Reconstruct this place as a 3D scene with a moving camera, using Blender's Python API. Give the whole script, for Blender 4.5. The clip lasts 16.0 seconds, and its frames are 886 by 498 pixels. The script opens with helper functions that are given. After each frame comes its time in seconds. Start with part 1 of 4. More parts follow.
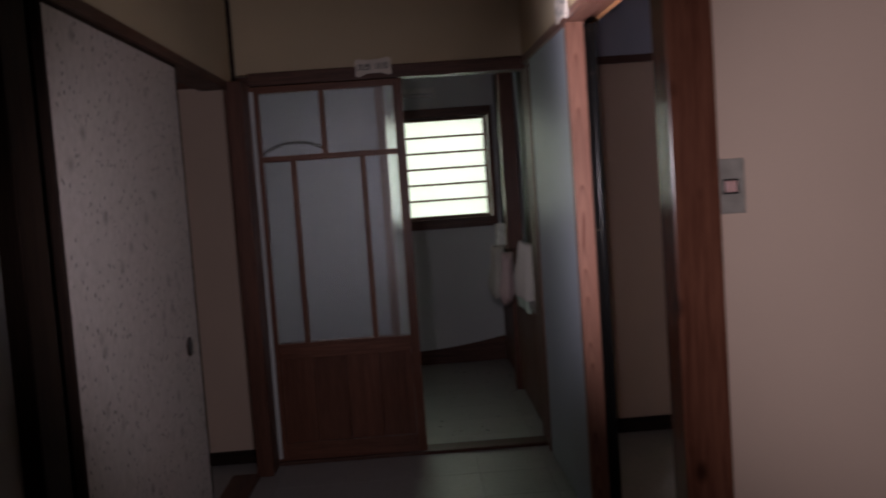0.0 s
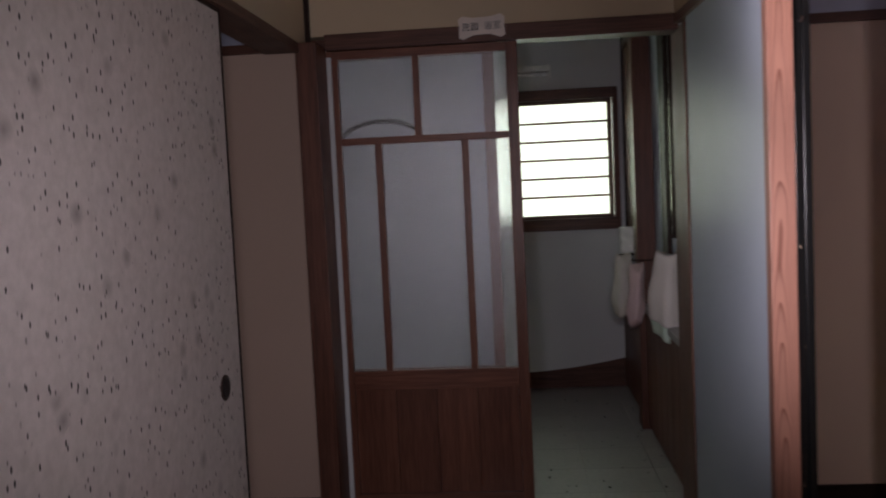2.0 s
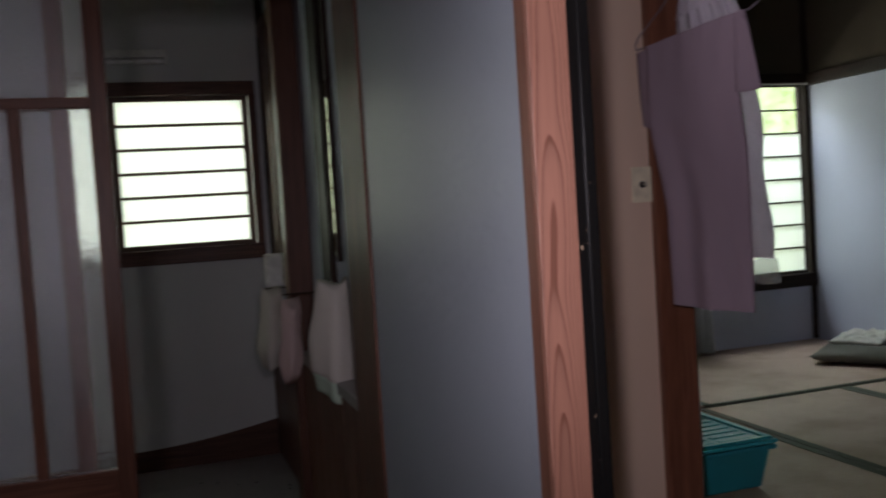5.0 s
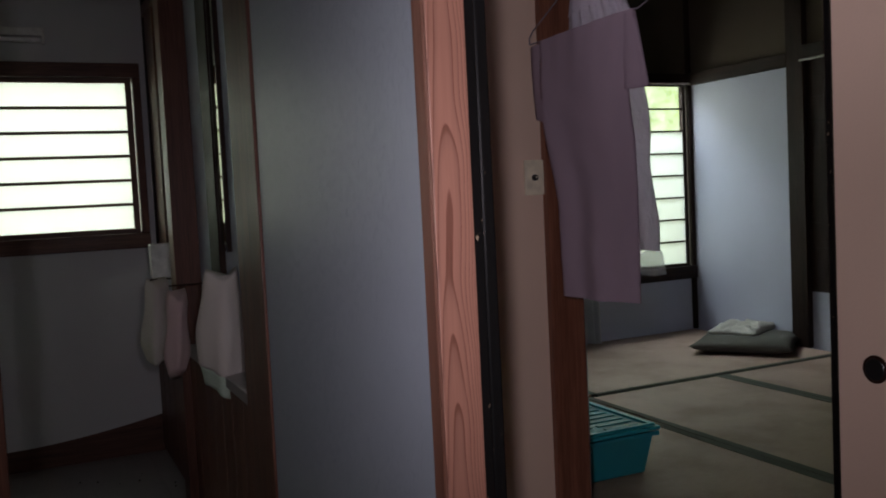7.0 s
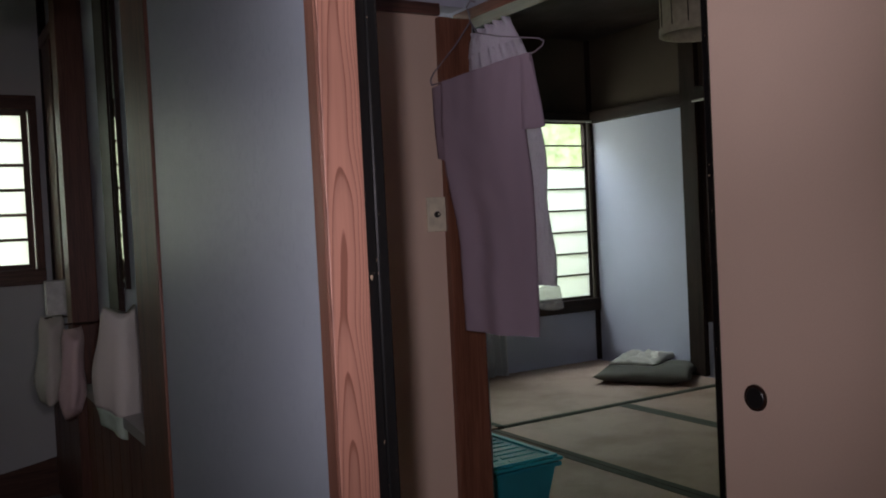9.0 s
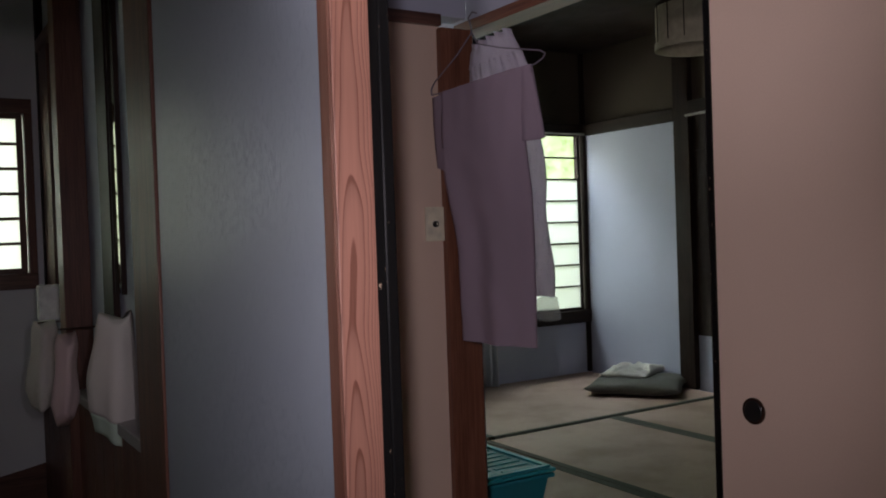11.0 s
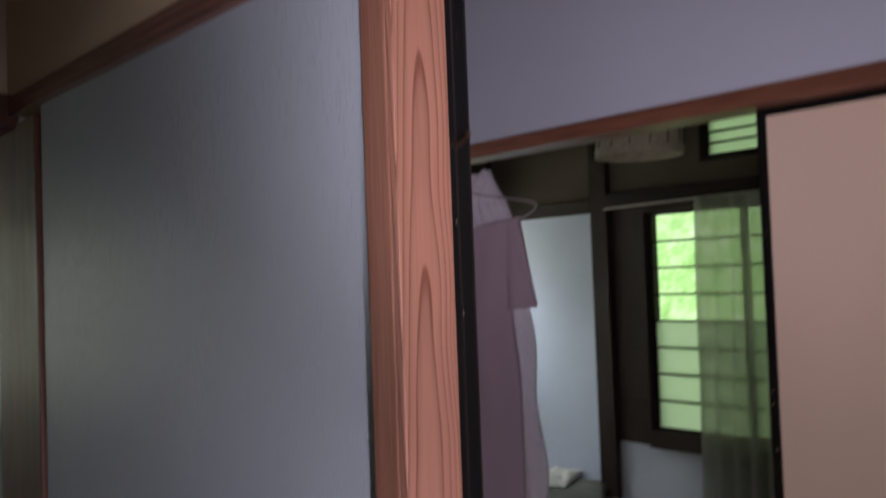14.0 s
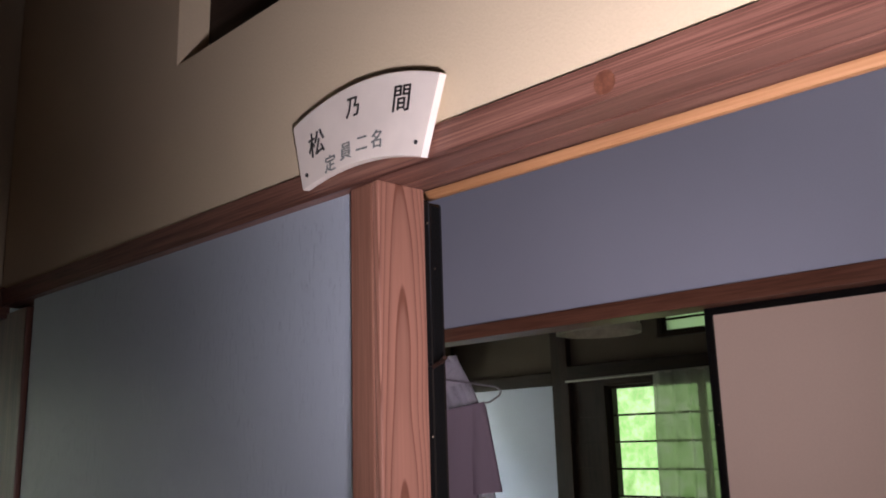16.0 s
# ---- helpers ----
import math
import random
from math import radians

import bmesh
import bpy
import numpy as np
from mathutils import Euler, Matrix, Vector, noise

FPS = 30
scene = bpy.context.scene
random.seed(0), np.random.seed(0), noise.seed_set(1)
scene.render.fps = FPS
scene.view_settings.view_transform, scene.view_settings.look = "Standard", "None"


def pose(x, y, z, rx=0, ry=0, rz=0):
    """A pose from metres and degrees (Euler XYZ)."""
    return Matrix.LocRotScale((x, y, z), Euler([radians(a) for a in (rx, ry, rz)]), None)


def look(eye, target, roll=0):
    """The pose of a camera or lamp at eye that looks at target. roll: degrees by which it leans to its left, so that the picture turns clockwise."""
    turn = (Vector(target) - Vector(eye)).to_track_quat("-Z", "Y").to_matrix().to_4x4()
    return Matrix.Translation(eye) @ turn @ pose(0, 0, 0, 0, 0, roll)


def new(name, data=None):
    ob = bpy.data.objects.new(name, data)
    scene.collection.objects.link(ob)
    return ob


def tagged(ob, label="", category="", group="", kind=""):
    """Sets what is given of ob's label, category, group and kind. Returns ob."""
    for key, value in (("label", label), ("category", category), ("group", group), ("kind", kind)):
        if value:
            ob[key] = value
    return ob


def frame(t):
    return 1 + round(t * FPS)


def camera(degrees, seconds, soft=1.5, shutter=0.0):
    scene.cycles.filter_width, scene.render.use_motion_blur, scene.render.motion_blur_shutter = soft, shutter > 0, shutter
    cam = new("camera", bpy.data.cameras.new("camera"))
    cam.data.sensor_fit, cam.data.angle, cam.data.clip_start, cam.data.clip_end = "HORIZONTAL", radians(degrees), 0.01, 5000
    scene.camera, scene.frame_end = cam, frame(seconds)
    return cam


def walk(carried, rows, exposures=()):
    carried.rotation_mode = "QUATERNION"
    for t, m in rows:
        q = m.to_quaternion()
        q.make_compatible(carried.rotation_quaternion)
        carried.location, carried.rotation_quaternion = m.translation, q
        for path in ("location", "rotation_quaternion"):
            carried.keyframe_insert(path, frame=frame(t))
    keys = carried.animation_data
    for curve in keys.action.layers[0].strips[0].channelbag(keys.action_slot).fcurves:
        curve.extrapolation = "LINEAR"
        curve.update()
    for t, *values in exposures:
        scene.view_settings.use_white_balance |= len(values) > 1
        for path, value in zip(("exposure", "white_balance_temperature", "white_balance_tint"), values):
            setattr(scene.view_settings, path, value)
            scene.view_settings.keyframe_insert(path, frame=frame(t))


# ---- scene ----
cam = camera(53.3, 16.0, 1.9, 0.5)
PATH = [
    (0, (-0.212, -0.814, 1.272), (-0.161, 1.18, 1.13), -4.0),
    (0.5, (-0.19, -0.596, 1.27), (-0.359, 1.391, 1.119), -2.3),
    (1, (-0.222, -0.411, 1.269), (-0.47, 1.566, 1.099), -2.1),
    (1.5, (-0.284, -0.187, 1.277), (-0.344, 1.807, 1.134), -3.8),
    (2, (-0.268, 0.056, 1.267), (-0.439, 2.043, 1.127), -2.7),
    (2.5, (-0.241, 0.284, 1.277), (-0.517, 2.257, 1.11), -4.3),
    (3, (-0.283, 0.542, 1.28), (-0.425, 2.531, 1.124), -5.3),
    (3.5, (-0.271, 0.736, 1.274), (-0.345, 2.729, 1.116), -4.6),
    (4, (-0.18, 0.905, 1.287), (-0.253, 2.899, 1.149), -4.0),
    (4.5, (-0.2, 1.0, 1.25), (-0.015, 2.985, 1.1), -2.7),
    (5, (-0.176, 1.115, 1.151), (0.452, 3.011, 1.059), -3.6),
    (5.2, (-0.175, 1.144, 1.147), (0.513, 3.02, 1.049), -3.4),
    (7.5, (-0.172, 1.126, 1.146), (0.73, 2.907, 1.03), -2.9),
    (8, (-0.162, 1.117, 1.151), (0.807, 2.864, 1.052), -2.8),
    (8.5, (-0.17, 1.096, 1.154), (0.83, 2.826, 1.074), -2.6),
    (9, (-0.167, 1.088, 1.157), (0.865, 2.8, 1.098), -2.8),
    (11.5, (-0.198, 1.115, 1.157), (0.856, 2.815, 1.123), -1.9),
    (12, (-0.17, 1.233, 1.139), (0.677, 3.043, 1.068), -4.0),
    (12.5, (-0.059, 1.44, 1.134), (0.63, 3.313, 1.002), -4.6),
    (13, (0.016, 1.607, 1.219), (0.795, 3.441, 1.041), -2.2),
    (13.5, (0.003, 1.712, 1.356), (1.081, 3.395, 1.279), -3.8),
    (14, (-0.11, 1.656, 1.501), (1.187, 3.177, 1.563), -2.1),
    (14.5, (-0.163, 1.648, 1.542), (1.229, 3.065, 1.773), 0.2),
    (15, (-0.172, 1.632, 1.547), (1.183, 3.061, 1.897), -0.5),
    (15.5, (-0.182, 1.601, 1.547), (1.163, 3.021, 1.962), -1.2),
    (16, (-0.19, 1.586, 1.546), (1.15, 3.01, 1.97), -1.7),
]
walk(cam, [(t, look(eye, target, roll)) for t, eye, target, roll in PATH],
     [(0, -0.9), (0.5, -0.3), (1.0, 0.05), (1.5, -0.1), (2.5, -0.1), (3.0, -0.2), (3.5, -0.3), (4.0, -0.5), (4.5, -0.65), (5.0, -0.75), (7.5, -0.9), (8.0, -0.85), (9.0, -0.75), (12.5, -0.8), (13.0, -0.75), (13.5, -0.45), (14.5, -0.55), (16, -0.6)])

# ---- light ----
world = bpy.data.worlds.new("world")
scene.world = world
world.use_nodes = True
wn = world.node_tree
sky = wn.nodes.new("ShaderNodeTexSky")
sky.sky_type, sky.sun_disc = 'NISHITA', False
sky.sun_elevation, sky.sun_rotation = radians(50), radians(40)
wn.links.new(sky.outputs[0], wn.nodes["Background"].inputs[0])
wn.nodes["Background"].inputs[1].default_value = 0.1


def area_lamp(name, m, sx, sy, watts, colour):
    la = bpy.data.lights.new(name, 'AREA')
    la.shape, la.size, la.size_y, la.energy, la.color = 'RECTANGLE', sx, sy, watts, colour
    ob = new(name, la)
    ob.matrix_world = m
    return ob


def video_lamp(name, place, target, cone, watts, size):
    """Fixed spot standing in for the walker's carried lamp: a soft-edged beam from a small source."""
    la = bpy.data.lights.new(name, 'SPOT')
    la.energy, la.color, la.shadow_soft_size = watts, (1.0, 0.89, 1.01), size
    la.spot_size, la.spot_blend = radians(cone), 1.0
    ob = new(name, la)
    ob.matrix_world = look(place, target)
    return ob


# Four still spots added along the walk imitate one moving lamp.
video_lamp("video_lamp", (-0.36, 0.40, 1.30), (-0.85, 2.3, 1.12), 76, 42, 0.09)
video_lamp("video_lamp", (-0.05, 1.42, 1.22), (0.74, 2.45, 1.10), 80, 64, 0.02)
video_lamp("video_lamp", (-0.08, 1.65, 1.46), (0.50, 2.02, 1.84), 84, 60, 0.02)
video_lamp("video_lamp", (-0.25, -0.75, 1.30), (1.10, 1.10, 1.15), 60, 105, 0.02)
area_lamp("sky_north_window", look((3.5, 7.35, 2.75), (4.0, 6.1, 0.2)), 2.0, 0.9, 140, (0.80, 0.91, 1.0))

# ---- materials ----


def node_mat(name):
    m = bpy.data.materials.new(name)
    m.use_nodes = True
    nt = m.node_tree
    return m, nt, nt.nodes["Principled BSDF"]


def put(nt, kind, **vals):
    n = nt.nodes.new(kind)
    for k, v in vals.items():
        n.inputs[k.replace("_", " ")].default_value = v
    return n


def coords(nt, scale=(1, 1, 1), src="Object"):
    tc = nt.nodes.new("ShaderNodeTexCoord")
    mp = nt.nodes.new("ShaderNodeMapping")
    mp.inputs["Scale"].default_value = scale
    nt.links.new(tc.outputs[src], mp.inputs[0])
    return mp.outputs[0]


def ramp(nt, fac, stops):
    r = nt.nodes.new("ShaderNodeValToRGB")
    while len(r.color_ramp.elements) < len(stops):
        r.color_ramp.elements.new(0.5)
    for e, (p, c) in zip(r.color_ramp.elements, stops):
        e.position, e.color = p, (*c, 1)
    nt.links.new(fac, r.inputs[0])
    return r.outputs[0]


def mixc(nt, fac, a, b, mode='MIX'):
    n = nt.nodes.new("ShaderNodeMix")
    n.data_type, n.blend_type = 'RGBA', mode
    for sock, v in ((n.inputs[0], fac), (n.inputs[6], a), (n.inputs[7], b)):
        if hasattr(v, "is_output"):
            nt.links.new(v, sock)
        else:
            sock.default_value = v if isinstance(v, float) else (*v, 1)
    return n.outputs[2]


def bump(nt, bsdf, height, strength, dist=0.002):
    b = put(nt, "ShaderNodeBump", Strength=strength, Distance=dist)
    nt.links.new(height, b.inputs["Height"])
    nt.links.new(b.outputs[0], bsdf.inputs["Normal"])


def noise_tex(nt, vec, scale, detail=4.0, rough=0.55):
    n = put(nt, "ShaderNodeTexNoise", Scale=scale, Detail=detail, Roughness=rough)
    nt.links.new(vec, n.inputs["Vector"])
    return n.outputs["Fac"]


def plaster(name, c, rough=0.85, grain=260.0, var=0.12, relief=0.25, spec=0.3):
    m, nt, b = node_mat(name)
    v = coords(nt)
    big = noise_tex(nt, v, 1.7, 5.0)
    fine = noise_tex(nt, v, grain, 3.0)
    lo = tuple(x * (1 - var) for x in c)
    hi = tuple(min(1, x * (1 + var)) for x in c)
    col = ramp(nt, big, [(0.3, lo), (0.7, hi)])
    col = mixc(nt, 0.25, col, ramp(nt, fine, [(0.35, lo), (0.65, hi)]))
    nt.links.new(col, b.inputs["Base Color"])
    b.inputs["Roughness"].default_value = rough
    b.inputs["Specular IOR Level"].default_value = spec
    bump(nt, b, fine, relief, 0.001)
    return m


def wood(name, dark, light, rough=0.55, axis='Z', period=26.0, spec=0.4, stretch=0.04, knots=False):
    """Straight-grained timber with the grain along an axis."""
    m, nt, b = node_mat(name)
    s = {'X': (stretch, 1, 1), 'Y': (1, stretch, 1), 'Z': (1, 1, stretch)}[axis]
    v = coords(nt, s)
    streak = noise_tex(nt, v, period, 6.0, 0.65)
    fine = noise_tex(nt, v, period * 8, 3.0)
    blot = noise_tex(nt, coords(nt), 2.3, 4.0)
    col = ramp(nt, streak, [(0.32, dark), (0.68, light)])
    col = mixc(nt, 0.35, col, ramp(nt, fine, [(0.4, dark), (0.62, light)]))
    col = mixc(nt, 0.5, col, ramp(nt, blot, [(0.3, (0.62, 0.6, 0.58)), (0.7, (1, 1, 1))]), 'MULTIPLY')
    if knots:
        vor = put(nt, "ShaderNodeTexVoronoi", Scale=9.0)
        nt.links.new(coords(nt, (1, 1, 0.55)), vor.inputs["Vector"])
        col = mixc(nt, ramp(nt, vor.outputs["Distance"], [(0.0, (1, 1, 1)), (0.06, (0.8, 0.8, 0.8)), (0.16, (0, 0, 0))]), col, tuple(0.3 * x for x in dark))
    oi = nt.nodes.new("ShaderNodeObjectInfo")
    vary = ramp(nt, oi.outputs["Random"], [(0.0, (0.85, 0.85, 0.85)), (1.0, (1, 1, 1))])
    col = mixc(nt, 1.0, col, vary, 'MULTIPLY')
    nt.links.new(col, b.inputs["Base Color"])
    rr = ramp(nt, blot, [(0.3, (rough * 0.8,) * 3), (0.7, (min(1, rough * 1.15),) * 3)])
    nt.links.new(rr, b.inputs["Roughness"])
    b.inputs["Specular IOR Level"].default_value = spec
    bump(nt, b, fine, 0.25, 0.001)
    return m


def cedar(name, dark, light, centre):
    """Flat-sawn cedar: arched grain rising along z round a centre line in x."""
    m, nt, b = node_mat(name)
    v = coords(nt)
    sep = nt.nodes.new("ShaderNodeSeparateXYZ")
    nt.links.new(v, sep.inputs[0])
    wob = noise_tex(nt, coords(nt, (2, 2, 1.2)), 2.2, 2.0)

    def maths(op, a, c=None):
        n = nt.nodes.new("ShaderNodeMath")
        n.operation = op
        for i, val in enumerate((a, c)):
            if val is None:
                continue
            if isinstance(val, (int, float)):
                n.inputs[i].default_value = val
            else:
                nt.links.new(val, n.inputs[i])
        return n.outputs[0]
    xy = maths('ADD', sep.outputs[0], sep.outputs[1])
    dx = maths('SUBTRACT', xy, centre)
    dx = maths('ADD', dx, maths('MULTIPLY', maths('SUBTRACT', wob, 0.5), 0.03))
    f = maths('ADD', sep.outputs[2], maths('MULTIPLY', maths('MULTIPLY', dx, dx), 520.0))
    f = maths('ADD', f, maths('MULTIPLY', wob, 0.6))
    saw = maths('FRACT', maths('MULTIPLY', f, 7.0))
    line = ramp(nt, saw, [(0.0, light), (0.5, tuple(0.92 * x for x in light)), (0.80, tuple(0.72 * x for x in light)), (0.9, dark), (0.96, dark), (1.0, light)])
    fine = noise_tex(nt, coords(nt, (1, 1, 0.03)), 300.0, 3.0)
    col = mixc(nt, 0.14, line, ramp(nt, fine, [(0.35, dark), (0.6, light)]))
    vor = put(nt, "ShaderNodeTexVoronoi", Scale=5.5)
    nt.links.new(coords(nt, (1, 1, 0.8)), vor.inputs["Vector"])
    knot = ramp(nt, vor.outputs["Distance"], [(0.0, (1, 1, 1)), (0.045, (1, 1, 1)), (0.07, (0, 0, 0))])
    col = mixc(nt, knot, col, tuple(0.35 * x for x in dark))
    nt.links.new(col, b.inputs["Base Color"])
    b.inputs["Roughness"].default_value = 0.5
    bump(nt, b, fine, 0.2, 0.001)
    return m


CEDAR = cedar("cedar", (0.13, 0.046, 0.027), (0.31, 0.145, 0.10), 2.598)
CEDAR_SIDE = wood("cedar_edge_grain", (0.17, 0.07, 0.045), (0.30, 0.14, 0.095), 0.5, 'Z', 60.0, 0.4, 0.02)
KAMOI = wood("reddish_timber_along", (0.055, 0.018, 0.013), (0.34, 0.165, 0.12), 0.42, 'Y', 90.0, 0.45, 0.012)
LIP = wood("bare_orange_timber", (0.34, 0.15, 0.06), (0.55, 0.29, 0.14), 0.5, 'Y', 60.0, 0.4, 0.014)
RED_Y = wood("red_timber_along", (0.13, 0.05, 0.03), (0.27, 0.115, 0.07), 0.4, 'Y')
WOOD_X = wood("brown_timber_across", (0.07, 0.028, 0.018), (0.19, 0.085, 0.055), 0.5, 'X')
WOOD_Y = wood("brown_timber_along", (0.07, 0.028, 0.018), (0.19, 0.085, 0.055), 0.5, 'Y')
WOOD_Z = wood("brown_timber_upright", (0.08, 0.03, 0.018), (0.22, 0.09, 0.055), 0.5, 'Z')
RED_Z = wood("red_timber_upright", (0.12, 0.042, 0.025), (0.27, 0.112, 0.066), 0.4, 'Z')
RED_X = wood("red_timber_across", (0.12, 0.042, 0.025), (0.27, 0.112, 0.066), 0.4, 'X')
POLISHED_Z = wood("polished_red_timber", (0.11, 0.038, 0.023), (0.25, 0.10, 0.06), 0.2, 'Z', 26.0, 0.5, 0.04, True)
DARK_X = wood("dark_timber_across", (0.016, 0.009, 0.007), (0.045, 0.024, 0.016), 0.65, 'X', 26.0, 0.2)
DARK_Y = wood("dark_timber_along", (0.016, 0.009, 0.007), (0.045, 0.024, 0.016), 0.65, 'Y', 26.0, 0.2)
DARK_Z = wood("dark_timber_upright", (0.016, 0.009, 0.007), (0.045, 0.024, 0.016), 0.65, 'Z', 26.0, 0.2)
CREAM = plaster("cream_sand_plaster", (0.62, 0.51, 0.35), 0.9, 320.0, 0.07, 0.6)
BEIGE = plaster("beige_paper", (0.66, 0.495, 0.39), 0.8, 180.0, 0.05, 0.15)
BLUE = plaster("pale_blue_plaster", (0.46, 0.48, 0.57), 0.85, 240.0, 0.05, 0.3)
WHITE = plaster("white_paint", (0.66, 0.68, 0.68), 0.7, 160.0, 0.05, 0.15)
# Brown plaster, its colour darkened to hold the shade above the windows.
BROWNWALL_SHADED = plaster("brown_plaster_shade_tone", (0.09, 0.068, 0.048), 0.9, 300.0, 0.08, 0.5)
GREYWALL = plaster("grey_board", (0.42, 0.42, 0.41), 0.75, 200.0, 0.05, 0.15)


def simple(name, c, rough, metal=0.0, var=0.15, scale=30.0, spec=0.5, coat=0.0):
    m, nt, b = node_mat(name)
    n = noise_tex(nt, coords(nt), scale, 4.0)
    nt.links.new(ramp(nt, n, [(0.3, tuple(x * (1 - var) for x in c)), (0.7, tuple(min(1, x * (1 + var)) for x in c))]), b.inputs["Base Color"])
    nt.links.new(ramp(nt, n, [(0.3, (rough * 0.85,) * 3), (0.7, (min(1, rough * 1.15),) * 3)]), b.inputs["Roughness"])
    b.inputs["Metallic"].default_value = metal
    b.inputs["Specular IOR Level"].default_value = spec
    b.inputs["Coat Weight"].default_value = coat
    return m


def lacquer():
    """Black lacquer, chipped to the pale wood in small flakes."""
    m, nt, b = node_mat("chipped_black_lacquer")
    chip = noise_tex(nt, coords(nt, (1, 1, 0.6)), 130.0, 2.0, 0.5)
    zone = noise_tex(nt, coords(nt), 6.0, 2.0)
    mask = mixc(nt, 1.0, ramp(nt, chip, [(0.71, (0, 0, 0)), (0.74, (1, 1, 1))]), ramp(nt, zone, [(0.5, (0, 0, 0)), (0.58, (1, 1, 1))]), 'MULTIPLY')
    nt.links.new(mixc(nt, mask, (0.006, 0.006, 0.006), (0.3, 0.22, 0.15)), b.inputs["Base Color"])
    b.inputs["Roughness"].default_value = 0.24
    return m


LACQUER = lacquer()
PLASTIC_IVORY = simple("ivory_plastic", (0.72, 0.66, 0.5), 0.4)
PLASTIC_GREY = simple("grey_steel_plate", (0.42, 0.38, 0.33), 0.4, 0.3)
BLACK = simple("black_plastic", (0.01, 0.01, 0.01), 0.4)
COPPER = simple("oxidised_copper", (0.05, 0.025, 0.018), 0.45, 0.6)
TEAL = simple("teal_plastic", (0.02, 0.27, 0.33), 0.4, 0, 0.08, 8.0)
TEAL_LID = simple("light_teal_plastic", (0.03, 0.36, 0.42), 0.4, 0, 0.08, 8.0)
TOWEL = plaster("white_towel", (0.72, 0.68, 0.62), 0.95, 420.0, 0.06, 0.9)
TOWEL_G = plaster("green_towel_hem", (0.5, 0.62, 0.5), 0.95, 420.0, 0.06, 0.9)
TOWEL_P = plaster("pink_towel", (0.72, 0.55, 0.54), 0.95, 420.0, 0.06, 0.9)
SIGN = simple("aged_white_board", (0.78, 0.7, 0.62), 0.55, 0, 0.08, 14.0)
INK = simple("black_ink", (0.012, 0.01, 0.01), 0.6)
INK_GREY = simple("faded_ink", (0.16, 0.17, 0.16), 0.7)
CLOTH = plaster("mauve_cotton", (0.285, 0.22, 0.265), 0.95, 700.0, 0.06, 0.5, 0.1)
WIRE = simple("coated_wire", (0.2, 0.17, 0.2), 0.4, 0.2)
CUSHION = plaster("grey_green_cotton", (0.105, 0.1, 0.085), 0.95, 500.0, 0.3, 0.6, 0.1)
CUSHION_W = plaster("off_white_cotton", (0.46, 0.44, 0.39), 0.95, 500.0, 0.25, 0.6, 0.1)
PAPER = simple("lamp_paper", (0.40, 0.35, 0.25), 0.8)
LAMPWHITE = simple("white_enamel", (0.75, 0.75, 0.72), 0.35)


def panel_mat():
    """Glossy grey-blue sheet with fine raised flecks."""
    m, nt, b = node_mat("glossy_grey_blue_sheet")
    v = coords(nt)
    big = noise_tex(nt, v, 1.3, 4.0)
    nt.links.new(ramp(nt, big, [(0.3, (0.32, 0.36, 0.41)), (0.7, (0.38, 0.425, 0.485))]), b.inputs["Base Color"])
    fleck = noise_tex(nt, coords(nt, (1, 4.5, 0.6)), 95.0, 2.0, 0.5)
    b.inputs["Roughness"].default_value = 0.42
    b.inputs["Specular IOR Level"].default_value = 0.32
    bump(nt, b, ramp(nt, fleck, [(0.6, (0, 0, 0)), (0.7, (1, 1, 1))]), 0.7, 0.0025)
    return m


PANEL = panel_mat()


def speckle_paper():
    m, nt, b = node_mat("speckled_door_paper")
    v = coords(nt, (1, 1, 0.52))
    vor = put(nt, "ShaderNodeTexVoronoi", Scale=58.0, Randomness=1.0)
    nt.links.new(v, vor.inputs["Vector"])
    spot = ramp(nt, vor.outputs["Distance"], [(0.0, (1, 1, 1)), (0.13, (1, 1, 1)), (0.24, (0, 0, 0))])
    keep = ramp(nt, vor.outputs["Color"], [(0.3, (0, 0, 0)), (0.34, (1, 1, 1))])
    vor2 = put(nt, "ShaderNodeTexVoronoi", Scale=11.0, Randomness=1.0)
    nt.links.new(coords(nt), vor2.inputs["Vector"])
    blot = ramp(nt, vor2.outputs["Distance"], [(0.0, (0.75, 0.75, 0.75)), (0.12, (0.45, 0.45, 0.45)), (0.3, (0, 0, 0))])
    keep2 = ramp(nt, vor2.outputs["Color"], [(0.5, (0, 0, 0)), (0.55, (1, 1, 1))])
    base = ramp(nt, noise_tex(nt, coords(nt), 40.0, 4.0), [(0.3, (0.5, 0.44, 0.41)), (0.7, (0.6, 0.53, 0.5))])
    col = mixc(nt, mixc(nt, 1.0, blot, keep2, 'MULTIPLY'), base, (0.2, 0.17, 0.15))
    col = mixc(nt, mixc(nt, 1.0, spot, keep, 'MULTIPLY'), col, (0.05, 0.04, 0.038))
    nt.links.new(col, b.inputs["Base Color"])
    b.inputs["Roughness"].default_value = 0.75
    return m


SPECKLE = speckle_paper()


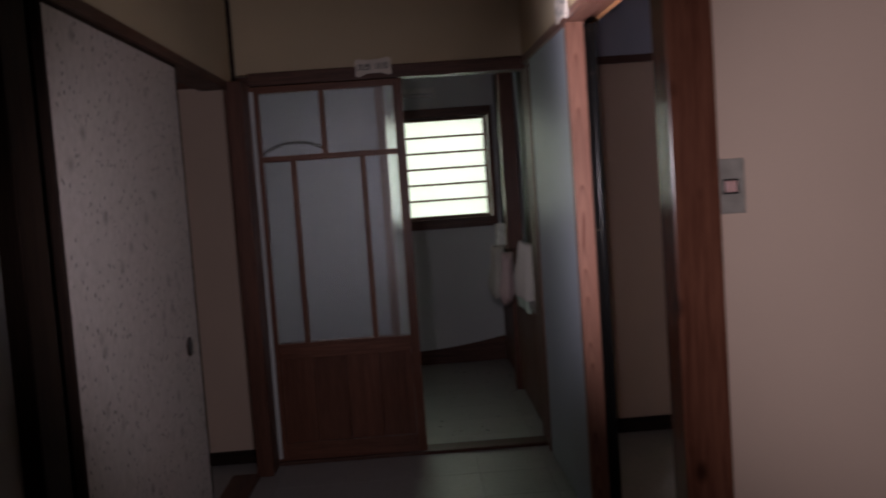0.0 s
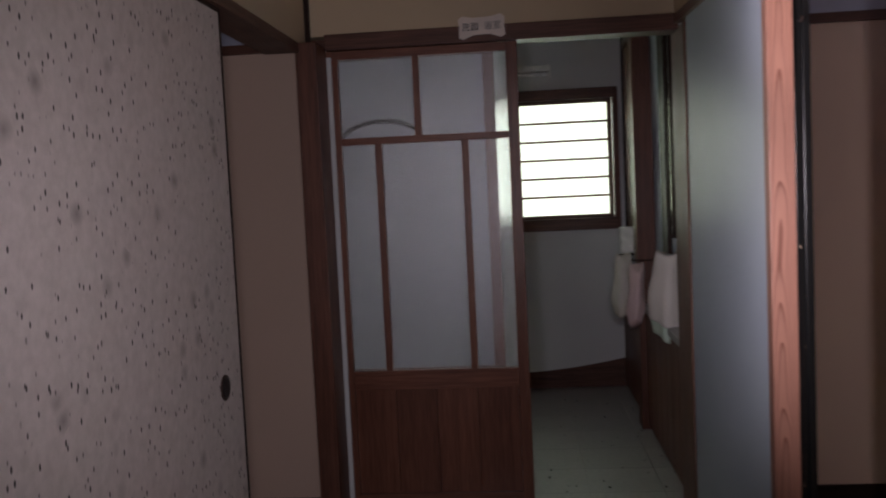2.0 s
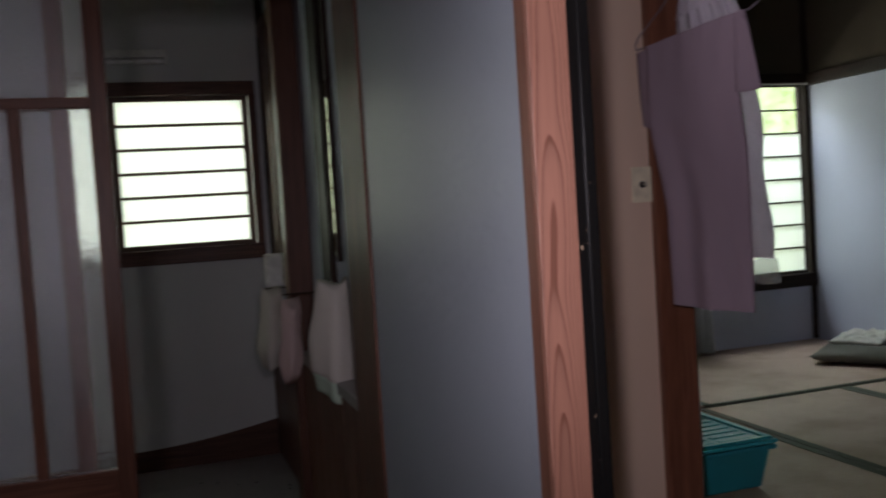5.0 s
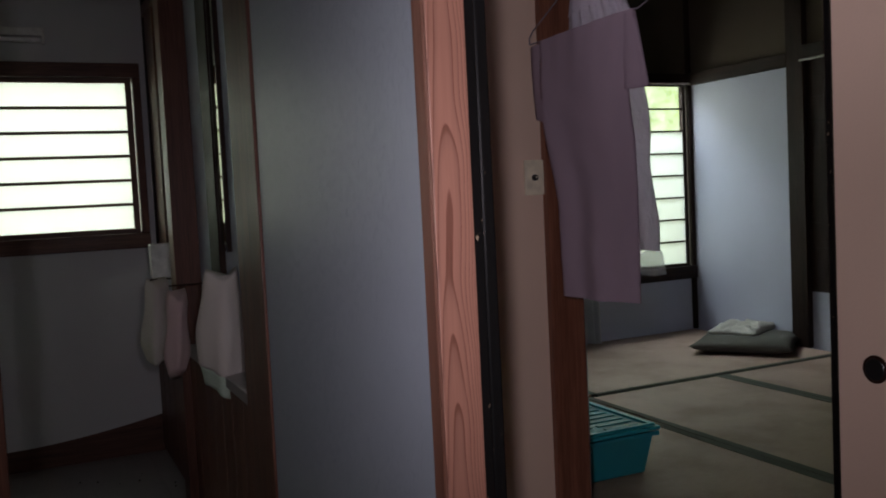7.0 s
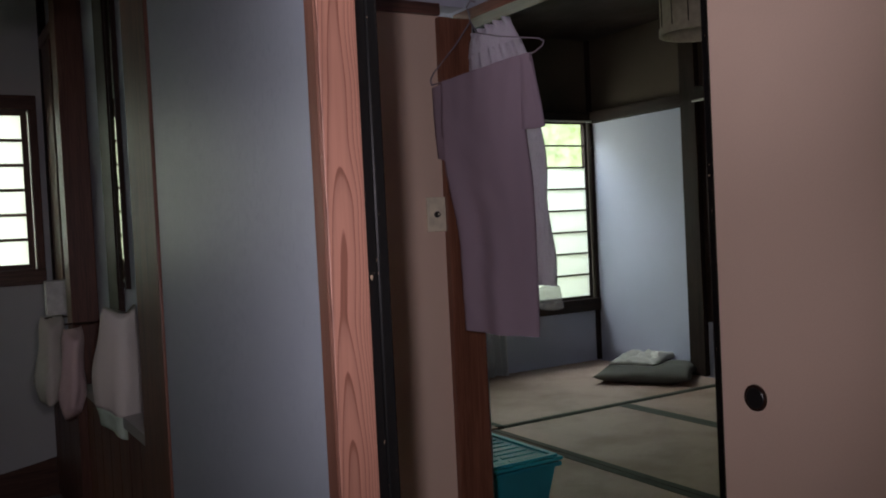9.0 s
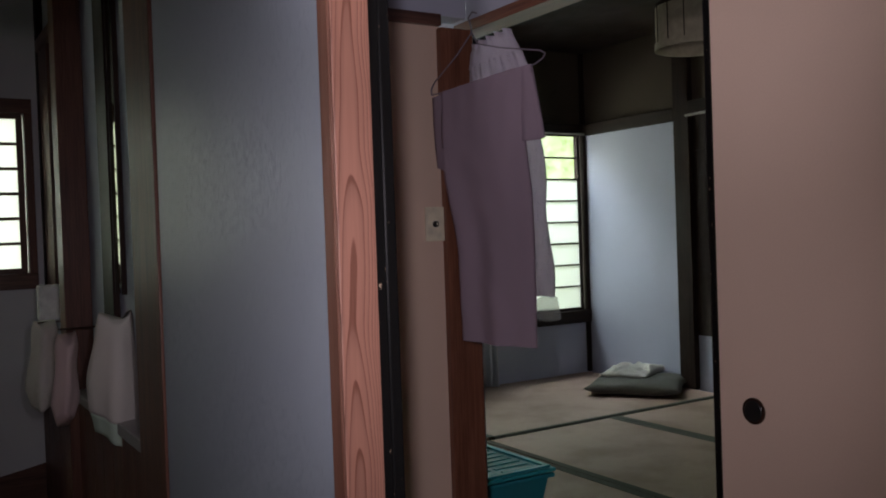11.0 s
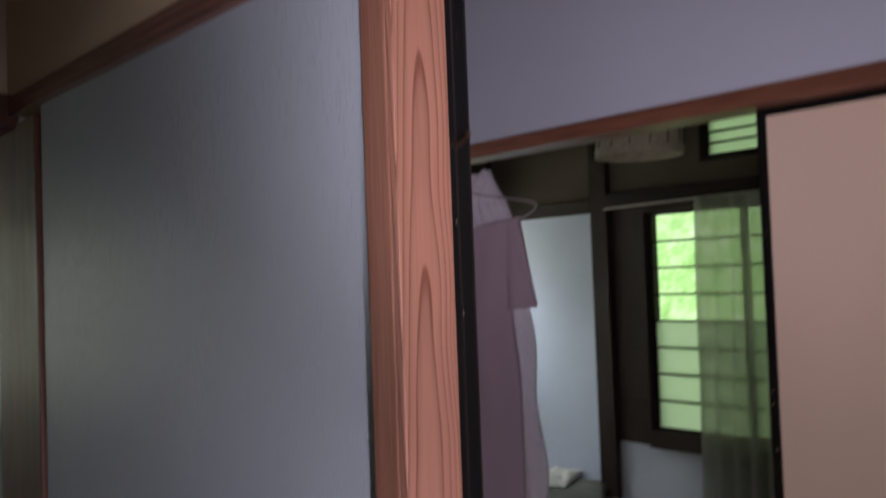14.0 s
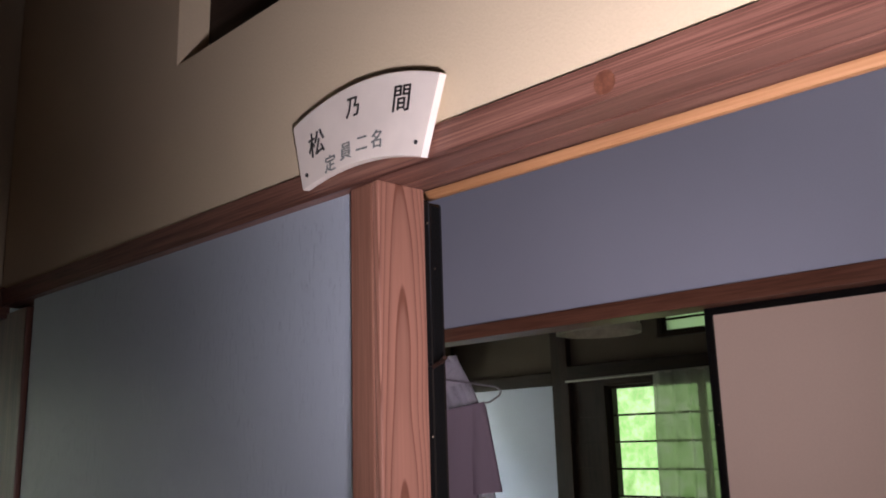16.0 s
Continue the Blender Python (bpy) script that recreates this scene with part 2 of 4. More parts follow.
def tatami_mat():
    m, nt, b = node_mat("worn_rush")
    fine = noise_tex(nt, coords(nt, (14, 380, 1)), 1.0, 2.0)
    fine2 = noise_tex(nt, coords(nt, (120, 120, 1)), 1.0, 2.0)
    stain = noise_tex(nt, coords(nt), 2.6, 5.0)
    col = ramp(nt, fine, [(0.3, (0.35, 0.238, 0.178)), (0.7, (0.47, 0.335, 0.258))])
    col = mixc(nt, 0.3, col, ramp(nt, fine2, [(0.3, (0.31, 0.21, 0.152)), (0.7, (0.50, 0.365, 0.28))]))
    col = mixc(nt, 0.8, col, ramp(nt, stain, [(0.34, (0.66, 0.6, 0.54)), (0.55, (1, 1, 1))]), 'MULTIPLY')
    nt.links.new(col, b.inputs["Base Color"])
    b.inputs["Roughness"].default_value = 0.6
    bump(nt, b, fine, 0.4, 0.001)
    return m


TATAMI = tatami_mat()
TATAMI_EDGE = plaster("grey_green_cloth_edging", (0.10, 0.105, 0.085), 0.9, 500.0, 0.1, 0.4)


def vinyl():
    m, nt, b = node_mat("worn_grey_vinyl")
    big = noise_tex(nt, coords(nt), 3.0, 6.0, 0.6)
    fine = noise_tex(nt, coords(nt), 55.0, 4.0)
    col = ramp(nt, big, [(0.3, (0.30, 0.30, 0.285)), (0.7, (0.44, 0.435, 0.42))])
    col = mixc(nt, 0.3, col, ramp(nt, fine, [(0.3, (0.28, 0.275, 0.265)), (0.7, (0.48, 0.47, 0.45))]))
    oi = nt.nodes.new("ShaderNodeObjectInfo")
    col = mixc(nt, 1.0, col, ramp(nt, oi.outputs["Random"], [(0.0, (0.88, 0.88, 0.88)), (1.0, (1, 1, 1))]), 'MULTIPLY')
    nt.links.new(col, b.inputs["Base Color"])
    nt.links.new(ramp(nt, big, [(0.3, (0.34,) * 3), (0.7, (0.46,) * 3)]), b.inputs["Roughness"])
    b.inputs["Specular IOR Level"].default_value = 0.85
    bump(nt, b, fine, 0.1, 0.001)
    return m


VINYL = vinyl()


def frosted(name, c, body, pattern=130.0, rough=0.35):
    """Figured glass: a diffusing share, the rest rough transmission."""
    m, nt, b = node_mat(name)
    nt.nodes.remove(b)
    out = nt.nodes["Material Output"]
    n = noise_tex(nt, coords(nt), pattern, 2.0)
    bp = put(nt, "ShaderNodeBump", Strength=0.8, Distance=0.003)
    nt.links.new(n, bp.inputs["Height"])
    tr = put(nt, "ShaderNodeBsdfTranslucent", Color=(*c, 1))
    df = put(nt, "ShaderNodeBsdfDiffuse", Color=(*c, 1))
    rf = put(nt, "ShaderNodeBsdfRefraction", Color=(*c, 1), Roughness=rough, IOR=1.2)
    gl = put(nt, "ShaderNodeBsdfGlossy", Color=(1, 1, 1, 1), Roughness=0.2)
    fr = put(nt, "ShaderNodeFresnel", IOR=1.45)
    for s in (tr, df, rf, gl):
        nt.links.new(bp.outputs[0], s.inputs["Normal"])
    m1 = put(nt, "ShaderNodeMixShader", Fac=0.35)
    nt.links.new(tr.outputs[0], m1.inputs[1])
    nt.links.new(df.outputs[0], m1.inputs[2])
    m2 = put(nt, "ShaderNodeMixShader", Fac=body)
    nt.links.new(rf.outputs[0], m2.inputs[1])
    nt.links.new(m1.outputs[0], m2.inputs[2])
    m3 = nt.nodes.new("ShaderNodeMixShader")
    nt.links.new(fr.outputs[0], m3.inputs[0])
    nt.links.new(m2.outputs[0], m3.inputs[1])
    nt.links.new(gl.outputs[0], m3.inputs[2])
    nt.links.new(m3.outputs[0], out.inputs[0])
    return m


FROST = frosted("figured_glass", (0.84, 0.84, 0.87), 0.10, 110.0, 0.16)
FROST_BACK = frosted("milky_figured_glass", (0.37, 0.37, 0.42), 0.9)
FROST_WIN = frosted("ground_glass", (0.9, 0.92, 0.9), 0.55, 200.0, 0.5)


def clear_glass():
    m, nt, b = node_mat("clear_glass")
    b.inputs["Base Color"].default_value = (1, 1, 1, 1)
    b.inputs["Roughness"].default_value = 0.02
    b.inputs["Transmission Weight"].default_value = 1.0
    b.inputs["IOR"].default_value = 1.02
    return m


CLEAR = clear_glass()


def thin_sheet(name, c, through_share, rough, scatter=0.3):
    """Clear film or net: part of the light goes straight through."""
    m, nt, b = node_mat(name)
    out = nt.nodes["Material Output"]
    tp = nt.nodes.new("ShaderNodeBsdfTransparent")
    tl = put(nt, "ShaderNodeBsdfTranslucent", Color=(*c, 1))
    b.inputs["Base Color"].default_value = (*c, 1)
    b.inputs["Roughness"].default_value = rough
    n = noise_tex(nt, coords(nt, (1, 1, 0.5)), 45.0, 4.0)
    bump(nt, b, n, 1.0, 0.022)
    m0 = put(nt, "ShaderNodeMixShader", Fac=scatter)
    nt.links.new(b.outputs[0], m0.inputs[1])
    nt.links.new(tl.outputs[0], m0.inputs[2])
    mx = put(nt, "ShaderNodeMixShader", Fac=through_share)
    nt.links.new(m0.outputs[0], mx.inputs[1])
    nt.links.new(tp.outputs[0], mx.inputs[2])
    nt.links.new(mx.outputs[0], out.inputs[0])
    return m


FILM = thin_sheet("clear_plastic_film", (0.62, 0.58, 0.66), 0.12, 0.13, 0.15)
FILM_END = thin_sheet("single_clear_film", (0.42, 0.45, 0.42), 0.6, 0.12, 0.1)
NET = thin_sheet("sheer_curtain_net", (0.40, 0.39, 0.34), 0.2, 0.9)
NET_W = thin_sheet("white_curtain_net", (0.62, 0.62, 0.64), 0.14, 0.9)


def mirror():
    m, nt, b = node_mat("reflection_tinted_mirror")
    # Dim gold-green of the reflected window is put into the tint.
    b.inputs["Base Color"].default_value = (0.34, 0.34, 0.17, 1)
    b.inputs["Metallic"].default_value = 1.0
    b.inputs["Roughness"].default_value = 0.08
    return m


MIRROR = mirror()


def garden_mat(name, glow, leaf, mid, light=(1.0, 1.0, 1.0)):
    """Bright leaves and sky far outside the windows."""
    m, nt, b = node_mat(name)
    nt.nodes.remove(b)
    v = coords(nt)
    a = noise_tex(nt, v, 1.1, 3.0)
    c = noise_tex(nt, v, 7.0, 6.0, 0.7)
    col = ramp(nt, a, [(0.38, mid), (0.6, light)])
    col = mixc(nt, 0.75, col, ramp(nt, c, [(0.32, leaf), (0.5, mid), (0.68, light)]))
    em = put(nt, "ShaderNodeEmission", Strength=glow)
    nt.links.new(col, em.inputs[0])
    nt.links.new(em.outputs[0], nt.nodes["Material Output"].inputs[0])
    return m


GARDEN_W = garden_mat("overexposed_garden", 6.5, (0.55, 0.78, 0.36), (0.94, 1.0, 0.84))
GARDEN_N = garden_mat("sunlit_garden_north", 2.3, (0.3, 0.5, 0.16), (0.66, 0.86, 0.42), (0.95, 1.0, 0.86))
GARDEN_E = garden_mat("sunlit_garden_east", 1.7, (0.2, 0.45, 0.08), (0.48, 0.86, 0.3), (0.85, 1.0, 0.7))

# ---- building helpers ----


def add_box(bm, x0, x1, y0, y1, z0, z1, bevel=0.0):
    r = bmesh.ops.create_cube(bm, size=1.0)
    for v in r["verts"]:
        v.co = Vector((x0 + (v.co.x + 0.5) * (x1 - x0), y0 + (v.co.y + 0.5) * (y1 - y0), z0 + (v.co.z + 0.5) * (z1 - z0)))
    if bevel:
        es = list({e for v in r["verts"] for e in v.link_edges})
        bmesh.ops.bevel(bm, geom=es, offset=bevel, segments=2, affect='EDGES', profile=0.6)
    return bm


def box_bm(*a, bevel=0.0):
    return add_box(bmesh.new(), *a, bevel=bevel)


def mesh_ob(name, bm, mat, parent=None, smooth=False):
    me = bpy.data.meshes.new(name)
    bm.to_mesh(me)
    bm.free()
    me.materials.append(mat)
    if smooth:
        for p in me.polygons:
            p.use_smooth = True
    ob = new(name, me)
    if parent:
        ob.parent = parent
    return ob


def part(name, bm, mat, parent, label="", smooth=False):
    ob = mesh_ob(name, bm, mat, parent, smooth)
    return tagged(ob, label) if label else ob


def thing(name, label, category, group="", kind=""):
    return tagged(new(name), label, category, group, kind)


def structure(name, bm, mat, label, category):
    return tagged(mesh_ob(name, bm, mat), label, category, "", "structure")


def cyl(bm, a, b, r0, r1=None, seg=12):
    """A rod from a to b."""
    a, b = Vector(a), Vector(b)
    r1 = r0 if r1 is None else r1
    q = Vector((0, 0, 1)).rotation_difference(b - a)
    m = Matrix.Translation((a + b) / 2) @ q.to_matrix().to_4x4()
    bmesh.ops.create_cone(bm, cap_ends=True, segments=seg, radius1=r0, radius2=r1, depth=(b - a).length, matrix=m)
    return bm


def prism(bm, pts, z0, z1, axis='y'):
    """Extrude an outline; axis y: points are (x, z), axis x: (y, z), axis z: (x, y)."""
    def at(p, d):
        return {'y': (p[0], d, p[1]), 'x': (d, p[0], p[1]), 'z': (p[0], p[1], d)}[axis]
    lo = [bm.verts.new(at(p, z0)) for p in pts]
    hi = [bm.verts.new(at(p, z1)) for p in pts]
    n = len(pts)
    bm.faces.new(lo)
    bm.faces.new(hi[::-1])
    for i in range(n):
        bm.faces.new((lo[i], lo[(i + 1) % n], hi[(i + 1) % n], hi[i])[::-1])
    bmesh.ops.recalc_face_normals(bm, faces=bm.faces[:])
    return bm


def tube(bm, pts, r, seg=8):
    for a, b in zip(pts[:-1], pts[1:]):
        cyl(bm, a, b, r, seg=seg)
    return bm

# ---- structure: hall and washroom ----
structure("floor_hall", box_bm(-2.3, 1.42, -2.6, 5.5, -0.12, -0.006), VINYL, "worn grey vinyl floor of the hall and washroom", "floor")
structure("ceiling_hall", box_bm(-2.3, 1.40, -2.6, 5.6, 2.45, 2.52), WOOD_Y, "brown boarded ceiling over the dark hall", "ceiling")
structure("floor_hall_side", box_bm(1.42, 2.1, -2.6, 1.10, -0.12, -0.001), VINYL, "worn grey vinyl floor of the hall", "floor")
structure("ceiling_hall_side", box_bm(1.40, 2.1, -2.6, 1.10, 2.45, 2.52), WOOD_Y, "brown boarded ceiling of the hall", "ceiling")
structure("wall_hall_south", box_bm(-1.2, 2.1, -2.7, -2.6, 0, 2.45), CREAM, "plain cream plaster wall closing the hall", "wall")
structure("wall_hall_east", box_bm(2.0, 2.1, -2.6, 1.10, 0, 2.45), CREAM, "plain cream plaster wall beside the hall", "wall")
structure("wall_left_near", box_bm(-1.16, -1.065, -2.6, 1.0, 0, 2.45), GREYWALL, "plain grey board wall in the shade", "wall")
structure("wall_switch", box_bm(0.44, 2.0, 1.10, 1.20, 0, 2.45), BEIGE, "beige papered wall carrying a light switch", "wall")
structure("wall_panel", box_bm(0.350, 0.398, 2.286, 3.215, -0.008, 1.80), PANEL, "glossy grey-blue sheet wall beside the cedar jamb", "wall")


def right_upper_wall():
    bm = box_bm(0.340, 0.44, 1.20, 3.36, 1.832, 2.064)
    add_box(bm, 0.340, 0.44, 2.696, 3.36, 2.064, 2.45)
    add_box(bm, 0.340, 0.44, 1.20, 1.50, 2.064, 2.45)
    add_box(bm, 0.340, 0.44, 1.50, 2.696, 2.42, 2.45)
    w = structure("wall_right_upper", bm, CREAM, "cream sand-plaster wall over the room entrance", "wall")
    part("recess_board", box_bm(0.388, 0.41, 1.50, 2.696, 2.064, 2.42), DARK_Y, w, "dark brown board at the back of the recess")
    return w


right_upper_wall()
structure("post_near", box_bm(0.338, 0.442, 1.075, 1.18, 0, 2.45, bevel=0.004), POLISHED_Z, "reddish wooden corner post with a knot", "post")
jamb = structure("jamb_cedar", box_bm(0.338, 0.399, 2.2475, 2.284, 0, 1.80, bevel=0.003), CEDAR_SIDE, "planed cedar door jamb with arched grain", "post")
part("face_board", box_bm(0.338, 0.399, 2.238, 2.247, 0, 1.80, bevel=0.002), CEDAR, jamb, "pale flat-sawn cedar face")


def kamoi_right():
    bm = box_bm(0.335, 0.468, 1.18, 3.345, 1.824, 1.832)
    for a, b in ((0.335, 0.371), (0.376, 0.401)):
        add_box(bm, a, b, 1.18, 3.345, 1.80, 1.824)
    k = structure("trim_kamoi_right", bm, KAMOI, "grooved reddish wooden lintel over the sliding door", "trim")
    part("lip", box_bm(0.461, 0.470, 1.18, 3.345, 1.812, 1.8235, bevel=0.003), LIP, k, "bare orange wooden lip of the lintel")
    return k


kamoi_right()
peg = structure("trim_peg", cyl(bmesh.new(), (0.3345, 1.981, 1.814), (0.340, 1.981, 1.814), 0.010, seg=16), RED_X, "round wooden plug in the lintel", "trim")
# the wall over and beside the entrance stands a degree off square
SKEW = pose(0.338, 2.24, 0) @ pose(0, 0, 0, 0.6, 0, 0.9) @ pose(-0.338, -2.24, 0)
for o in ("wall_panel", "wall_right_upper", "trim_kamoi_right", "trim_peg"):
    bpy.data.objects[o].matrix_world = SKEW

# left side
structure("post_left_near", box_bm(-1.14, -1.02, 1.0, 1.13, 0, 2.45, bevel=0.004), DARK_Z, "dark brown wooden post by the sliding door", "post")
structure("trim_kamoi_left", box_bm(-1.14, -1.015, 1.13, 3.175, 1.765, 1.80, bevel=0.002), WOOD_Y, "brown wooden lintel over the speckled sliding door", "trim")
structure("wall_left_upper", box_bm(-1.13, -1.03, 1.13, 3.36, 1.80, 2.45), CREAM, "cream plaster wall over the sliding door", "wall")
structure("post_left_far", box_bm(-1.03, -0.955, 3.175, 3.345, 0, 1.80, bevel=0.004), WOOD_Z, "thick dark brown post beside the glazed door", "post")
structure("trim_left_sill", box_bm(-1.14, -1.02, 1.13, 3.175, -0.004, 0.02), WOOD_Y, "worn wooden door track along the left entrance", "trim")
structure("wall_left_room_north", box_bm(-2.3, -0.96, 3.43, 3.50, 0.06, 1.81), BEIGE, "beige papered wall in the side entrance", "wall")
structure("baseboard_left_room", box_bm(-2.3, -0.96, 3.41, 3.50, 0, 0.06), DARK_X, "dark wooden skirting under the beige wall", "trim")
structure("trim_left_room_beam", box_bm(-2.3, -0.96, 3.41, 3.50, 1.81, 1.845), WOOD_X, "brown rail over the beige wall", "trim")
structure("wall_left_room_band", box_bm(-2.3, -1.13, 3.43, 3.50, 1.845, 2.45), BLUE, "pale blue plaster band over the rail", "wall")
structure("wall_left_room_west", box_bm(-2.4, -2.3, 0.8, 3.5, 0, 2.45), BEIGE, "plain beige wall of the side entrance", "wall")
structure("wall_left_room_south", box_bm(-2.3, -1.16, 0.80, 0.90, 0, 2.45), BEIGE, "plain beige end wall of the side entrance", "wall")

# washroom front
structure("trim_lintel_washroom", box_bm(-0.955, 0.335, 3.325, 3.44, 1.790, 1.849, bevel=0.003), WOOD_X, "brown wooden lintel over the washroom door", "trim")
structure("wall_washroom_front", box_bm(-1.03, 0.352, 3.362, 3.43, 1.849, 2.45), CREAM, "cream plaster wall over the washroom entrance", "wall")
structure("trim_corner_left", box_bm(-1.03, -1.012, 3.345, 3.362, 1.80, 2.45), DARK_Z, "thin dark wooden corner strip", "trim")
structure("trim_corner_right", box_bm(0.334, 0.352, 3.346, 3.362, 1.835, 2.45), DARK_Z, "thin dark wooden corner strip", "trim")
structure("jamb_washroom", box_bm(0.330, 0.40, 3.217, 3.47, 0, 1.80, bevel=0.003), WOOD_Z, "brown wooden jamb of the washroom entrance", "post")
structure("trim_threshold_washroom", box_bm(-0.955, 0.345, 3.325, 3.44, -0.004, 0.016, bevel=0.003), WOOD_X, "worn wooden threshold with door tracks", "trim")
structure("trim_white_strip", box_bm(-0.975 + 0.022, -0.936, 3.335, 3.36, 0.03, 1.765), WHITE, "narrow white upright strip beside the glazed door", "trim")
structure("wall_washroom_left", box_bm(-1.7, -1.6, 3.43, 5.55, 0, 2.45), WHITE, "plain white washroom wall", "wall")
structure("wall_washroom_front_left", box_bm(-1.7, -1.12, 3.505, 3.56, 0, 2.45), WHITE, "plain white wall closing the washroom", "wall")


def wash_back():
    bm = bmesh.new()
    pts = [(-1.6, 0.09)] + [(-0.3 + 0.69 * i / 12, 0.102 + 0.085 * (i / 12) ** 1.7) for i in range(13)] + [(0.39, 1.0), (-1.6, 1.0)]
    prism(bm, pts, 5.45, 5.55)
    add_box(bm, -1.6, 0.42, 5.45, 5.55, 1.805, 2.45)
    add_box(bm, 0.345, 0.42, 5.452, 5.55, 1.0, 1.805)
    add_box(bm, -1.6, -0.95, 5.45, 5.55, 1.0, 1.805)
    w = structure("wall_washroom_back", bm, WHITE, "white painted washroom wall, its sheet curling at the foot", "wall")
    part("footboard", box_bm(-1.6, 0.42, 5.46, 5.55, 0, 0.2), WOOD_X, w, "brown board behind the curled sheet")


wash_back()


def window_unit(name, label, to_world, w, h, rows, sash_x, glass, clear_rows=0, sill=0.08, head=0.08, side=0.05, mat_h=DARK_X, mat_v=DARK_Z):
    """A window in local axes: x along the wall, y out of the room, z up from the glass's foot; sash_x lists each sash's (left, right, setback)."""
    win = tagged(new(name), label, "window", "", "structure")
    win.matrix_world = to_world
    part("sill", box_bm(-side, w + side, -0.045, 0.10, -sill, -0.022, bevel=0.004), mat_h, win)
    part("head", box_bm(-side, w + side, -0.035, 0.10, h + 0.022, h + head, bevel=0.004), mat_h, win)
    for a, b in ((-side, -0.022), (w + 0.022, w + side)):
        part("side_frame", box_bm(a, b, -0.035, 0.10, -0.022, h + 0.022, bevel=0.003), mat_v, win)
    for a, b, d in sash_x:
        sash = part("sash", box_bm(a, b, d, d + 0.028, -0.022, 0.0), mat_h, win, "dark wooden sash rail")
        part("top_rail", box_bm(a, b, d, d + 0.028, h, h + 0.022), mat_h, sash)
        part("stile", box_bm(a, a + 0.026, d, d + 0.028, 0, h), mat_v, sash)
        part("stile", box_bm(b - 0.026, b, d, d + 0.028, 0, h), mat_v, sash)
        step = h / rows
        for i in range(rows):
            pane = part("pane", box_bm(a + 0.02, b - 0.02, d + 0.011, d + 0.015, i * step, (i + 1) * step), CLEAR if i >= rows - clear_rows else glass, sash)
            pane.visible_shadow = False
            if i:
                part("glazing_bar", box_bm(a + 0.026, b - 0.026, d + 0.004, d + 0.024, i * step - 0.0065, i * step + 0.0065), mat_h, sash)
    return win


window_unit("window_1", "dark wooden sliding window with ground-glass panes in the washroom", pose(-0.903, 5.45, 1.062), 1.20, 0.668, 6,
            [(0.592, 1.218, 0.0), (-0.018, 0.618, 0.036)], FROST_WIN, 0, 0.092, 0.086, 0.055, WOOD_X, WOOD_Z)
structure("backdrop_washroom", box_bm(-4.5, 4.0, 8.6, 8.62, -0.5, 5.0), GARDEN_W, "bright green garden outside the washroom window", "backdrop")

# right side of the washroom: washstand wall with posts and mirrors
structure("wall_washroom_right", box_bm(0.410, 0.510, 3.47, 5.55, 0.0, 2.45), BLUE, "pale blue-grey washroom wall behind the mirrors", "wall")
structure("post_washroom_corner", box_bm(0.380, 0.410, 5.40, 5.45, 0.2, 2.3, bevel=0.003), DARK_Z, "dark wooden corner post beside the window", "post")
structure("post_washroom", box_bm(0.318, 0.410, 4.50, 4.62, 0, 2.3, bevel=0.004), WOOD_Z, "dark reddish post between the mirrors", "post")
structure("trim_washroom_mirror", box_bm(0.390, 0.410, 4.025, 4.18, 0.64, 2.2), DARK_Z, "dark wooden board beside the mirror", "trim")
structure("trim_washroom_board", box_bm(0.385, 0.41, 5.165, 5.40, 0.90, 2.02, bevel=0.003), WOOD_Z, "dark brown upright board between mirror and window", "trim")
structure("trim_washroom_rail", box_bm(0.375, 0.410, 4.64, 5.40, 2.02, 2.07), WOOD_Y, "brown rail over the mirror", "trim")


def wainscot():
    w = structure("wainscot_washroom", box_bm(0.362, 0.410, 3.475, 5.44, 0.0, 0.60), WOOD_Z, "dark reddish boarded front under the washstand", "wall")
    for i in range(13):
        y = 3.48 + i * 0.15
        part("board", box_bm(0.350, 0.362, y + 0.002, y + 0.146, 0.03, 0.60), WOOD_Z, w)


wainscot()


def wall_mirror(y0, y1):
    t = thing("wall_mirror", "narrow tall wall mirror in a thin dark frame", "mirror", "washroom mirrors")
    part("glass", box_bm(0.400, 0.408, y0, y1, 1.02, 1.98), MIRROR, t)
    part("frame", box_bm(0.395, 0.410, y0 - 0.012, y0, 1.0, 2.0), DARK_Z, t)
    part("frame", box_bm(0.395, 0.410, y1, y1 + 0.010, 1.0, 2.0), DARK_Z, t)


wall_mirror(3.93, 4.01)
wall_mirror(5.03, 5.14)

# ---- structure: entrance of the guest room ----
structure("wall_vestibule_north", box_bm(0.40, 1.28, 3.45, 3.53, 0.07, 1.80), BEIGE, "beige papered wall with a doorbell plate", "wall")
structure("baseboard_vestibule", box_bm(0.40, 1.28, 3.435, 3.53, 0, 0.07), DARK_X, "dark wooden skirting under the beige wall", "trim")
structure("trim_vestibule_beam", box_bm(0.44, 1.275, 3.43, 3.53, 1.80, 1.835), WOOD_X, "brown wooden rail over the beige wall", "trim")
structure("wall_vestibule_band", box_bm(0.44, 1.38, 3.45, 3.53, 1.835, 2.45), BLUE, "pale blue plaster over the rail", "wall")
structure("post_vestibule", box_bm(1.268, 1.387, 3.425, 3.53, 0, 1.794, bevel=0.004), RED_Z, "polished reddish wooden post by the room entrance", "post")
structure("trim_lintel_room", box_bm(1.385, 1.475, 1.20, 3.53, 1.795, 1.83, bevel=0.003), RED_Y, "reddish wooden lintel over the guest room entrance", "trim")
structure("wall_room_west_band", box_bm(1.40, 1.46, 1.20, 6.67, 1.83, 2.55), BLUE, "pale blue plaster wall over the room entrance", "wall")
